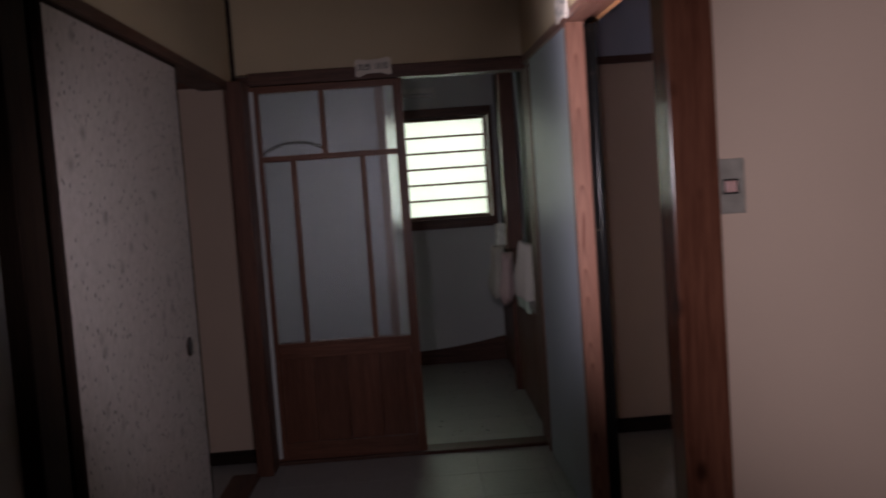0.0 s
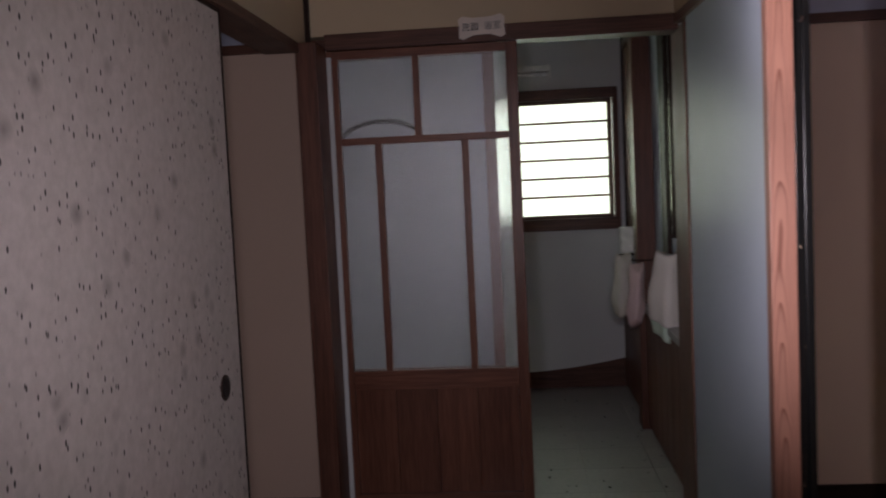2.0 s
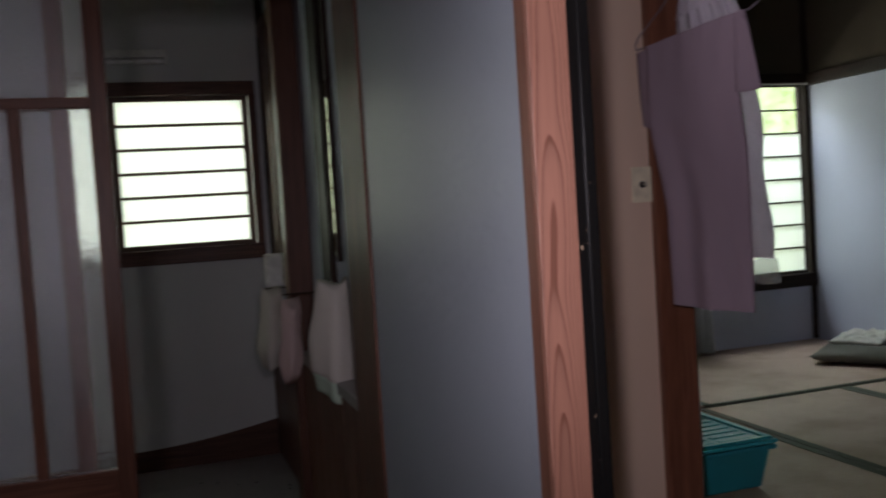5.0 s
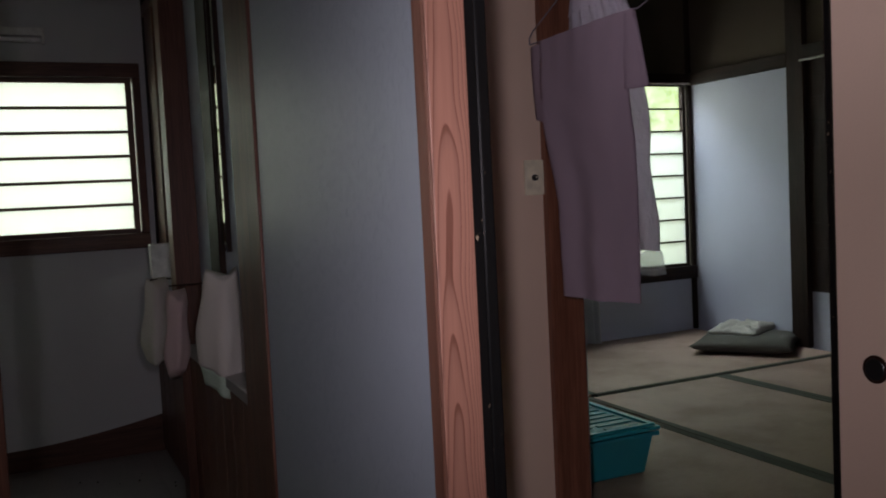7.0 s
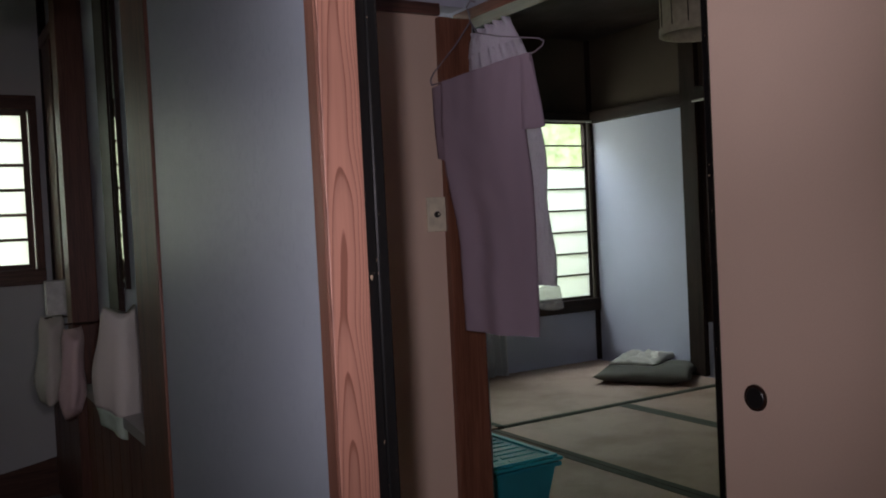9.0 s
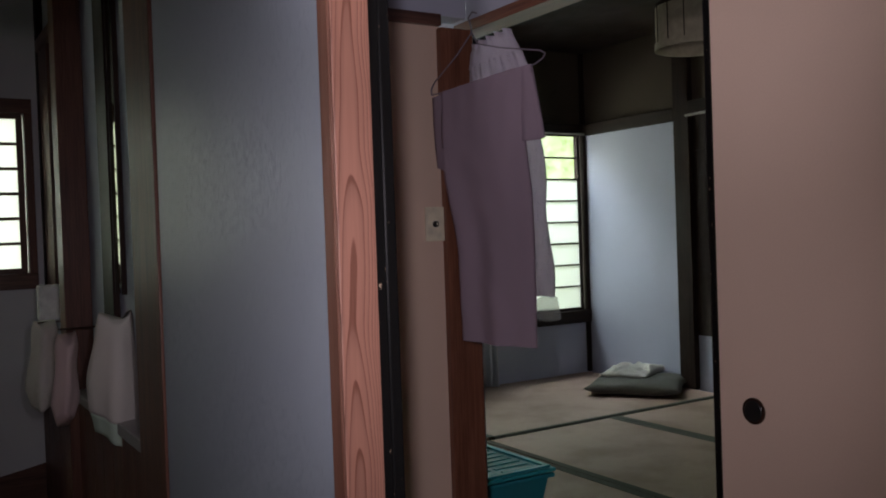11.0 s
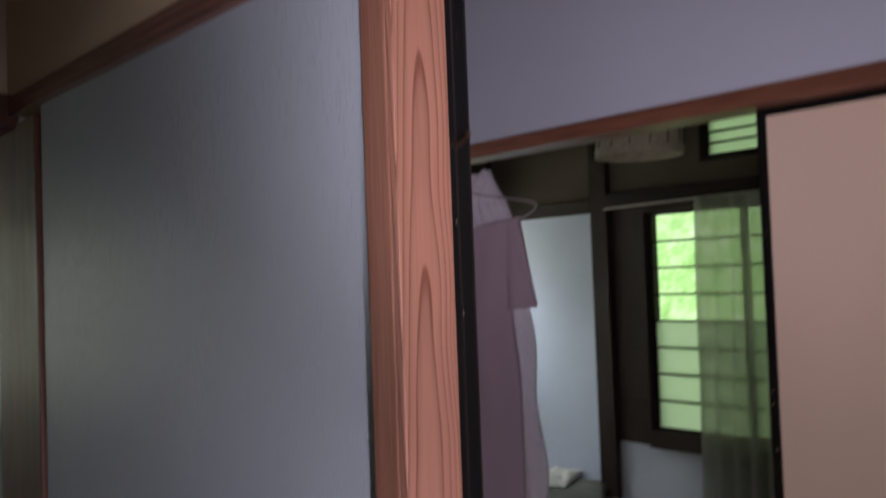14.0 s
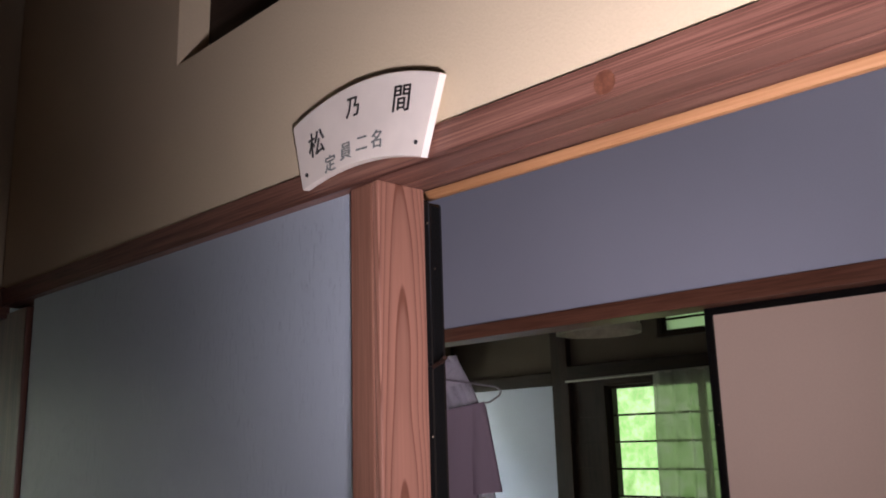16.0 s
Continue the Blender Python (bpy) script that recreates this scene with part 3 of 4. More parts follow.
structure("trim_room_sill", box_bm(1.39, 1.475, 1.20, 3.53, -0.004, 0.012), WOOD_Y, "wooden door track of the guest room", "trim")

# ---- structure: tatami room ----
structure("wall_room_west", box_bm(1.40, 1.46, 3.53, 6.67, -0.1, 1.83), BLUE, "pale blue plaster wall of the tatami room", "wall")
structure("wall_room_south", box_bm(1.46, 4.70, 1.10, 1.20, -0.1, 2.55), BLUE, "plain pale blue wall closing the tatami room", "wall")
structure("ceiling_room", box_bm(1.40, 4.84, 1.10, 6.77, 2.55, 2.62), DARK_Y, "dark boarded ceiling of the tatami room", "ceiling")


def room_north():
    bm = box_bm(1.46, 4.555, 6.545, 6.645, -0.1, 0.43)
    add_box(bm, 1.46, 2.44, 6.545, 6.645, 0.43, 1.94)
    structure("wall_room_north", bm, BLUE, "pale blue plaster wall under the tatami room window", "wall")
    structure("wall_room_north_upper", box_bm(1.46, 4.555, 6.545, 6.645, 1.94, 2.55), BROWNWALL_SHADED, "brown plaster over the window, coloured dark for shade", "wall")


room_north()


def room_east():
    bm = box_bm(4.555, 4.655, 5.535, 6.645, -0.1, 1.90)
    add_box(bm, 4.555, 4.655, 1.20, 5.535, -0.1, 0.38)
    add_box(bm, 4.555, 4.655, 1.20, 3.74, 0.38, 1.90)
    structure("wall_room_east", bm, BLUE, "pale blue plaster wall of the tatami room", "wall")
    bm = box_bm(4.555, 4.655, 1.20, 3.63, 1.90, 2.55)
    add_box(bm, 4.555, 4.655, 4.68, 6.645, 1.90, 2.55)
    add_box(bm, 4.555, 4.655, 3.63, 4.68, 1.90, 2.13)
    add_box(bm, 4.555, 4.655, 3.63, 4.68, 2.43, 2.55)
    structure("wall_room_east_upper", bm, BROWNWALL_SHADED, "brown plaster over the window, coloured dark for shade", "wall")


room_east()
structure("post_room_east", box_bm(4.51, 4.615, 5.395, 5.535, 0, 2.55, bevel=0.004), DARK_Z, "dark brown post beside the window", "post")
structure("post_room_corner", box_bm(4.523, 4.555, 6.515, 6.545, 0, 2.55, bevel=0.003), DARK_Z, "dark wooden corner post of the tatami room", "post")
structure("trim_nageshi_north", box_bm(1.46, 4.523, 6.50, 6.545, 1.905, 1.98, bevel=0.004), DARK_X, "dark wooden rail over the window", "trim")
structure("trim_nageshi_east", box_bm(4.51, 4.555, 5.535, 6.515, 1.89, 1.98, bevel=0.004), DARK_Y, "dark wooden rail along the wall", "trim")
structure("trim_nageshi_east_window", box_bm(4.505, 4.555, 3.39, 5.395, 1.915, 2.01, bevel=0.004), DARK_Y, "dark wooden rail over the window", "trim")
window_unit("window_2", "dark wooden window, ground glass below and clear panes above", pose(2.513, 6.545, 0.52), 2.0, 1.368, 8,
            [(0.98, 2.0, 0.0), (-0.018, 1.0, 0.036)], FROST_WIN, 2, 0.12, 0.075, 0.04)
window_unit("window_3", "dark wooden window, ground glass below and clear panes above", pose(4.555, 5.082, 0.50, 0, 0, -90), 1.28, 1.34, 8,
            [(-0.018, 0.66, 0.0), (0.63, 1.298, 0.036)], FROST_WIN, 4, 0.13, 0.06, 0.04)
# Dark strip added in place of board-backed panes; thin bars imitate their muntins.
case = structure("shutter_case", box_bm(4.545, 4.60, 5.122, 5.395, 0.38, 1.905), DARK_Z, "dark wooden strip standing in for board-backed panes of the window", "trim")
for k in range(1, 8):
    part("batten", box_bm(4.538, 4.5455, 5.124, 5.393, 0.4935 + k * 0.1675, 0.5065 + k * 0.1675), DARK_Y, case)
window_unit("window_4", "small barred transom window under the ceiling", pose(4.555, 4.64, 2.175, 0, 0, -90), 0.92, 0.20, 3,
            [(-0.018, 0.47, 0.0), (0.45, 0.938, 0.03)], FROST_WIN, 0, 0.045, 0.045, 0.035)
structure("backdrop_north", box_bm(1.0, 9.0, 9.6, 9.62, -0.5, 5.5), GARDEN_N, "bright leafy garden outside the window", "backdrop")
structure("backdrop_east", box_bm(8.2, 8.22, -0.5, 9.0, -0.5, 5.5), GARDEN_E, "bright leafy garden outside the window", "backdrop")
structure("ground", box_bm(-40, 40, -40, 40, -0.4, -0.35), VINYL, "bare ground round the house", "ground")


def tatami_floor():
    fl = structure("floor_room", box_bm(1.42, 4.84, 1.10, 6.77, -0.12, -0.03), DARK_X, "boarded base under the rush mats", "floor")
    mats = [(1.48, 2.50, 3.24, 5.11), (2.53, 3.47, 3.24, 5.11), (3.50, 4.52, 3.24, 5.11),
            (1.48, 2.62, 5.16, 6.52), (2.62, 4.52, 5.16, 6.52), (1.48, 3.20, 1.25, 3.20), (3.23, 4.52, 1.25, 3.20)]
    for k, (x0, x1, y0, y1) in enumerate(mats):
        along_y = (y1 - y0) > (x1 - x0)
        seam = k == 3 or k == 4
        mat = part("tatami_mat", box_bm(x0, x1, y0, y1, -0.028, 0.0, bevel=0.003), TATAMI, fl)
        e = 0.03
        if along_y:
            for a, b in ((x0 - 0.012, x0 + e), (x1 - e, x1 + 0.012)):
                part("edging", box_bm(a, b, y0, y1, -0.02, 0.0025), TATAMI_EDGE, mat)
        elif seam:
            part("edging", box_bm(x0, x1, y0 - 0.012, y0 + e * 0.5, -0.02, 0.0025), TATAMI_EDGE, mat)


tatami_floor()

# ---- things: doors ----


def glazed_door(y0, x0, x1, label, glass, muntins=True):
    t = thing("glazed_sliding_door", label, "door", "washroom doors")
    y1 = y0 + 0.03
    w = x1 - x0
    g = 0.042
    part("stile", box_bm(x0, x0 + g, y0, y1, 0.016, 1.788, bevel=0.002), RED_Z, t)
    part("stile", box_bm(x1 - g, x1, y0, y1, 0.016, 1.788, bevel=0.002), RED_Z, t)
    part("top_rail", box_bm(x0 + g, x1 - g, y0, y1, 1.757, 1.788, bevel=0.002), RED_X, t)
    part("middle_rail", box_bm(x0 + g, x1 - g, y0, y1, 1.438, 1.463, bevel=0.002), RED_X, t)
    part("lower_rail", box_bm(x0 + g, x1 - g, y0, y1, 0.505, 0.578, bevel=0.002), RED_X, t)
    part("bottom_rail", box_bm(x0 + g, x1 - g, y0, y1, 0.016, 0.10, bevel=0.002), RED_X, t)
    f = w / 0.72
    m1, m2, m3 = x0 + 0.338 * f, x0 + 0.183 * f, x0 + 0.512 * f
    if muntins:
        part("muntin", box_bm(m1 - 0.012, m1 + 0.012, y0 + 0.002, y1 - 0.002, 1.463, 1.757), RED_Z, t)
        for m in (m2, m3):
            part("muntin", box_bm(m - 0.0125, m + 0.0125, y0 + 0.002, y1 - 0.002, 0.578, 1.438), RED_Z, t)
    cuts = [(x0 + g, m1 - 0.012, 1.463, 1.757), (m1 + 0.012, x1 - g, 1.463, 1.757),
            (x0 + g, m2 - 0.0125, 0.578, 1.438), (m2 + 0.0125, m3 - 0.0125, 0.578, 1.438), (m3 + 0.0125, x1 - g, 0.578, 1.438)]
    if not muntins:
        cuts = [(x0 + g, x1 - g, 1.463, 1.757), (x0 + g, x1 - g, 0.578, 1.438)]
    for a, b, c, d in cuts:
        p = part("pane", box_bm(a, b, y0 + 0.013, y0 + 0.017, c, d), glass, t)
        p.visible_shadow = False
    n = 4
    for i in range(n):
        a = x0 + g + (w - 2 * g) * i / n
        part("panel_board", box_bm(a + 0.001, a + (w - 2 * g) / n - 0.001, y0 + 0.010, y0 + 0.022, 0.10, 0.505), RED_Z, t)
    return t


glazed_door(3.345, -0.956, -0.246, "reddish wooden sliding door with figured glass, slid half open", FROST)
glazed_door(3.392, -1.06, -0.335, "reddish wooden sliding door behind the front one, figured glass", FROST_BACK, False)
t = thing("bent_hose", "grey hose bent in an arch behind the door glass", "hose")
part("hose", tube(bmesh.new(), [(-0.765 + 0.16 * math.cos(a), 3.383, 1.44 + 0.085 * math.sin(a)) for a in np.linspace(0.1, 3.05, 14)], 0.008), BLACK, t)


def round_pull(parent, centre, normal, r=0.03):
    c, n = Vector(centre), Vector(normal)
    bm = bmesh.new()
    cyl(bm, c - n * 0.004, c + n * 0.002, r, r * 0.96, 32)
    pull = part("finger_pull", bm, COPPER, parent, "round dark copper finger pull")
    return part("hollow", cyl(bmesh.new(), c + n * 0.0015, c + n * 0.0035, r * 0.8, r * 0.72, 32), BLACK, pull)


def fusuma(name, label, x0, x1, y0, y1, z0, z1, paper, pull_side=None, stile=0.018, mat_frame=LACQUER):
    t = thing(name, label, "door", "sliding doors")
    s = stile
    part("paper_face", box_bm(x0 + 0.003, x1 - 0.003, y0 + s, y1 - s, z0 + s, z1 - s), paper, t)
    for a, b in ((y0, y0 + s), (y1 - s, y1)):
        part("stile", box_bm(x0, x1, a, b, z0, z1, bevel=0.004), mat_frame, t)
    for a, b in ((z0, z0 + s), (z1 - s, z1)):
        part("rail", box_bm(x0, x1, y0 + s, y1 - s, a, b), mat_frame, t)
    return t


f1 = fusuma("sliding_door", "paper sliding door with dark specks, partly open", -1.056, -1.030, 1.235, 2.378, 0.02, 1.765, SPECKLE, stile=0.012, mat_frame=DARK_Z)
round_pull(f1, (-1.0315, 2.235, 0.78), (1, 0, 0), 0.034)
fusuma("sliding_door", "dark-edged sliding door standing behind the post", -1.098, -1.066, 1.135, 1.35, 0.02, 1.765, LACQUER)
fusuma("sliding_door", "sliding door with black lacquered frame, pushed behind the wall", 0.4035, 0.4240, 2.256, 3.16, 0.006, 1.797, BEIGE, stile=0.024)
fusuma("sliding_door", "second black-framed sliding door, pushed behind the wall", 0.4255, 0.4465, 2.262, 3.18, 0.006, 1.797, BEIGE, stile=0.024)
f3 = fusuma("sliding_door", "beige papered sliding door with a black frame, half closed", 1.436, 1.462, 1.61, 2.538, 0.012, 1.80, BEIGE, stile=0.02)
round_pull(f3, (1.437, 2.423, 0.73), (-1, 0, 0), 0.031)
nail = thing("nail", "bent rusty nail beside the black door frame", "nail")
part("shank", tube(bmesh.new(), [(0.4235, 2.258, 1.620), (0.423, 2.245, 1.624), (0.418, 2.234, 1.627)], 0.0025), COPPER, nail)

# ---- things: plates and signs ----


def switch_plate():
    t = thing("light_switch", "metal wall plate with a small pink rocker switch", "switch")
    part("plate", box_bm(0.439, 0.503, 1.092, 1.099, 1.168, 1.288, bevel=0.003), PLASTIC_GREY, t)
    part("rocker", box_bm(0.458, 0.484, 1.086, 1.093, 1.215, 1.240, bevel=0.003), simple("pink_plastic", (0.7, 0.42, 0.38), 0.4), t, "pink plastic rocker")
    part("surround", box_bm(0.454, 0.488, 1.090, 1.0925, 1.211, 1.244), BLACK, t)


switch_plate()


def bell_plate():
    t = thing("wall_plate", "ivory plastic wall plate with a black push knob", "switch")
    part("plate", box_bm(1.202, 1.270, 3.441, 3.4495, 1.131, 1.238, bevel=0.003), PLASTIC_IVORY, t)
    part("knob", cyl(bmesh.new(), (1.236, 3.441, 1.184), (1.236, 3.434, 1.184), 0.010, 0.009, 20), BLACK, t, "round black knob")
    part("knob_light", cyl(bmesh.new(), (1.238, 3.434, 1.185), (1.238, 3.4325, 1.185), 0.003, 0.003, 10), PLASTIC_IVORY, t)


bell_plate()


def letters(txt, size, m, mat, parent, name="character"):
    cu = bpy.data.curves.new(name, 'FONT')
    cu.body, cu.size, cu.align_x, cu.align_y, cu.extrude = txt, size, 'CENTER', 'CENTER', 0.0006
    tmp = bpy.data.objects.new(name, cu)
    scene.collection.objects.link(tmp)
    dg = bpy.context.evaluated_depsgraph_get()
    me = bpy.data.meshes.new_from_object(tmp.evaluated_get(dg))
    bpy.data.objects.remove(tmp)
    bpy.data.curves.remove(cu)
    me.materials.clear()
    me.materials.append(mat)
    ob = new(name, me)
    ob.parent = parent
    ob.matrix_local = m
    return ob


def fan_outline(w_top, w_bot, h, rise_t, rise_b, n=14):
    top = [(-w_top / 2 + w_top * i / n, h / 2 + rise_t * (1 - (2 * i / n - 1) ** 2)) for i in range(n + 1)]
    bot = [(-w_bot / 2 + w_bot * i / n, -h / 2 + rise_b * (1 - (2 * i / n - 1) ** 2)) for i in range(n + 1)]
    return top + bot[::-1]


def room_sign():
    t = thing("room_sign", "white fan-shaped wooden sign with brushed black characters", "sign")
    t.matrix_world = pose(0.324, 2.2505, 1.8425, 90, 0, -90) @ pose(0, 0, 0, 0, 0, -3.6)
    bm = prism(bmesh.new(), fan_outline(0.238, 0.190, 0.074, 0.022, 0.013), -0.008, 0.0, 'z')
    part("board", bm, SIGN, t)
    for ch, x, y, s, r in (("松", -0.072, 0.008, 0.030, 10), ("乃", -0.010, 0.034, 0.024, 0), ("間", 0.066, 0.024, 0.029, -8)):
        letters(ch, s, pose(x, y, 0.0004, 0, 0, r), INK, t)
    for ch, x, y in (("定", -0.046, -0.018), ("員", -0.020, -0.010), ("二", 0.006, -0.007), ("名", 0.030, -0.008)):
        letters(ch, 0.0195, pose(x, y, 0.0004, 0, 0, -x * 120), INK_GREY, t)
    for x in (-0.088, 0.088):
        part("nail_head", cyl(bmesh.new(), (x, -0.022, 0), (x, -0.022, 0.0012), 0.0022, seg=10), BLACK, t)


room_sign()


def washroom_sign():
    t = thing("washroom_sign", "small white notched board with brushed characters", "sign")
    t.matrix_world = pose(-0.37, 3.318, 1.842, 90, 0, 0) @ pose(0, 0, 0, 0, 0, 1.5)
    pts = [(-0.085, 0.030), (-0.07, 0.042), (-0.03, 0.034), (0.03, 0.034), (0.07, 0.042), (0.085, 0.030), (0.082, 0.0), (0.085, -0.034), (0.07, -0.042),
           (0.03, -0.028), (-0.03, -0.028), (-0.07, -0.042), (-0.085, -0.034), (-0.082, 0.0)]
    part("board", prism(bmesh.new(), pts, -0.007, 0.0, 'z'), SIGN, t)
    for ch, x in (("洗", -0.058), ("面", -0.026), ("浴", 0.024), ("室", 0.056)):
        letters(ch, 0.032, pose(x, 0.0, 0.0004), INK, t)


washroom_sign()

# ---- things: washroom ----


def wall_light():
    t = thing("wall_light", "white fluorescent wall light, switched off", "lamp")
    part("housing", box_bm(-0.62, -0.035, 5.40, 5.449, 1.925, 1.962, bevel=0.005), LAMPWHITE, t)
    part("tube", cyl(bmesh.new(), (-0.60, 5.405, 1.908), (-0.055, 5.405, 1.908), 0.014, seg=16), simple("tube_glass", (0.8, 0.8, 0.8), 0.2), t, "white glass tube")
    for x in (-0.612, -0.05):
        part("socket", box_bm(x, x + 0.014, 5.39, 5.42, 1.890, 1.926, bevel=0.002), LAMPWHITE, t)


wall_light()


def towel(label, x, yc, w, z0, z1, mat, hem=None, seed=0, depth=0.05):
    t = thing("towel", label, "towel", "hanging towels")
    rnd = random.Random(seed)
    ph = [rnd.uniform(0, 6) for _ in range(4)]

    def sheet(za, zb, rows, full):
        bm = bmesh.new()
        cols = 22
        grid = []
        for j in range(rows + 1):
            k = za + (zb - za) * j / rows
            g = (k - z0) / (z1 - z0)
            row = []
            for i in range(cols):
                a = 2 * math.pi * i / cols
                ww = w * (0.44 + 0.10 * math.sin(3.2 * g + ph[0]) + 0.09 * math.sin(8 * g + ph[3]) * (1 - g)) * (1 - 0.42 * max(0, g - 0.78) / 0.22)
                fold = 0.10 * math.sin(5 * a + ph[1] + g * 1.5) * (1 - 0.6 * g)
                body = (1 - 0.22 * (max(0, g - 0.8) / 0.2) ** 2) * (1 - 0.3 * max(0, 0.2 - g) / 0.2) * (1 + 0.09 * math.sin(9 * g + ph[3]))
                rx = depth * 0.5 * (1 + 2.2 * fold) * (1.06 - 0.2 * g) * body
                sag = 0.03 * math.sin(a + ph[2]) * (1 - g)
                top = -0.035 * max(0, g - 0.85) / 0.15 * abs(math.cos(a)) ** 2
                row.append(bm.verts.new((x - 0.016 * (0.5 - g) + rx * math.sin(a), yc + ww * math.cos(a) * (1 + fold), k + sag + top)))
            grid.append(row)
        for j in range(rows):
            for i in range(cols):
                bm.faces.new((grid[j][i], grid[j][(i + 1) % cols], grid[j + 1][(i + 1) % cols], grid[j + 1][i]))
        bm.faces.new(grid[0][::-1])
        bm.faces.new(grid[-1])
        bmesh.ops.recalc_face_normals(bm, faces=bm.faces[:])
        return bm
    cut = z0 + (z1 - z0) * 0.16 if hem else z0
    part("cloth", sheet(cut, z1, 26, True), mat, t, smooth=True)
    if hem:
        part("hem", sheet(z0, cut, 5, False), hem, t, "pale green hem", smooth=True)
    return t


towel("white towel with a green hem hung before the washstand", 0.355, 3.88, 0.19, 0.59, 0.955, TOWEL, TOWEL_G, 3, 0.135)
towel("faded pink towel hung before the washstand", 0.282, 4.32, 0.15, 0.565, 0.865, TOWEL_P, None, 5, 0.075)
towel("grey-white towel hung before the washstand", 0.262, 4.66, 0.19, 0.585, 0.885, TOWEL, None, 9, 0.095)


def washstand():
    t = thing("washstand", "narrow grey-topped washstand shelf along the washroom wall", "washstand")
    part("top", box_bm(0.338, 0.409, 3.475, 5.39, 0.601, 0.635, bevel=0.004), simple("worn_stone_top", (0.35, 0.34, 0.33), 0.4), t)
    for y, x in ((3.88, 0.335), (4.32, 0.265), (4.66, 0.245)):
        part("towel_arm", cyl(bmesh.new(), (x, y, 0.875), (0.409, y, 0.875), 0.003), COPPER, t)


washstand()
t = thing("soap_box", "small white wall cabinet over the washstand", "cabinet")
part("body", box_bm(0.29, 0.40, 4.95, 5.02, 0.86, 1.0, bevel=0.006), LAMPWHITE, t)
part("door", box_bm(0.30, 0.39, 4.944, 4.951, 0.872, 0.988, bevel=0.002), LAMPWHITE, t)

# ---- things: garment in the entrance ----
GA, GD = Vector((1.238, 3.388, 0)), Vector((0.518, -0.855, 0))
GN = Vector((-0.855, -0.518, 0))


def gp(u, z, off=0.0):
    return GA + GD * u + GN * off + Vector((0, 0, z - 0.05))


def cloth_panel(left, right, z_of, n_u, n_v, thick, wave, back=0.0, seed=1.0, gather=0.0):
    """A hanging cloth shell: left(v), right(v) give u at the share v of its height; z_of(s, v) the height."""
    bm = bmesh.new()
    faces = []
    for side in (1, -1):
        grid = []
        for j in range(n_v + 1):
            v = j / n_v
            row = []
            for i in range(n_u + 1):
                s = i / n_u
                u = left(v) + (right(v) - left(v)) * s
                z = z_of(s, v)
                fold = wave * (math.sin(9 * s + 2.2 * v + seed) * 0.6 + math.sin(17 * s - 3 * v + seed * 2) * 0.25) * (0.25 + v)
                fold += wave * 0.35 * noise.noise(Vector((s * 4 + seed, v * 9 - s * 3, seed)))
                fold += gather * math.sin(32 * s + seed) * max(0.0, 1 - 3.5 * v)
                off = back + fold + side * thick * 0.5 * math.sin(math.pi * min(1, max(0, s))) ** 0.5
                row.append(bm.verts.new(gp(u, z, off)))
            grid.append(row)
        for j in range(n_v):
            for i in range(n_u):
                bm.faces.new((grid[j][i], grid[j][i + 1], grid[j + 1][i + 1], grid[j + 1][i]))
    bmesh.ops.remove_doubles(bm, verts=bm.verts[:], dist=0.0004)
    bmesh.ops.recalc_face_normals(bm, faces=bm.faces[:])
    return bm


def ease(a):
    a = min(1.0, max(0.0, a))
    return a * a * (3 - 2 * a)


def garment():
    t = thing("cotton_robe", "mauve cotton robe folded over a wire hanger", "robe")
    body = cloth_panel(lambda v: 0.002 + 0.042 * ease((v - 0.26) / 0.42), lambda v: 0.298 - 0.026 * ease(v / 0.2) + 0.014 * ease((v - 0.25) / 0.25), lambda s, v: (1.632 + 0.055 * s) * (1 - v) + v * (0.878 - 0.018 * s), 34, 48, 0.03, 0.015, 0.0, 1.0, 0.0025)
    part("body", body, CLOTH, t, smooth=True)
    ls = cloth_panel(lambda v: -0.032 + 0.008 * v * v, lambda v: 0.07, lambda s, v: (1.620 + 0.018 * s) * (1 - v) + v * (1.405 - 0.03 * s), 10, 14, 0.026, 0.006, -0.006, 2.0)
    part("sleeve", ls, CLOTH, t, smooth=True)
    rs = cloth_panel(lambda v: 0.25, lambda v: 0.298 + 0.036 * v, lambda s, v: (1.668 + 0.012 * s) * (1 - v) + v * (1.465 + 0.006 * s), 10, 14, 0.026, 0.006, -0.006, 3.0)
    part("sleeve", rs, CLOTH, t, smooth=True)
    return t


garment()


def dust_cover():
    t = thing("dust_cover", "crinkled clear plastic dust cover hanging behind the robe", "cover")
    neck = cloth_panel(lambda v: 0.085 - 0.01 * v, lambda v: 0.215 + 0.035 * v, lambda s, v: (1.765 + 0.045 * s) * (1 - v) + v * (1.70 + 0.04 * s), 60, 8, 0.04, 0.006, -0.045, 4.0, 0.016)
    part("gathered_neck", neck, FILM, t, "film gathered in tight pleats", smooth=True)
    film = cloth_panel(lambda v: 0.075 - 0.02 * v, lambda v: 0.25 + 0.04 * min(1, v * 4) + 0.045 * v + 0.006 * math.sin(16 * v), lambda s, v: (1.70 + 0.04 * s) * (1 - v) + v * (1.0 + 0.012 * math.sin(9 * s)), 60, 60, 0.05, 0.022, -0.046, 4.0, 0.008)
    part("film", film, FILM, t, smooth=True)
    tip = cloth_panel(lambda v: 0.12 + 0.03 * v, lambda v: 0.338 + 0.012 * v, lambda s, v: (1.0 + 0.012 * math.sin(9 * s)) * (1 - v) + v * (0.945 + 0.01 * math.sin(6 * s)), 40, 8, 0.03, 0.01, -0.046, 4.0)
    part("open_end", tip, FILM_END, t, "single clear layer at the open end", smooth=True)


dust_cover()


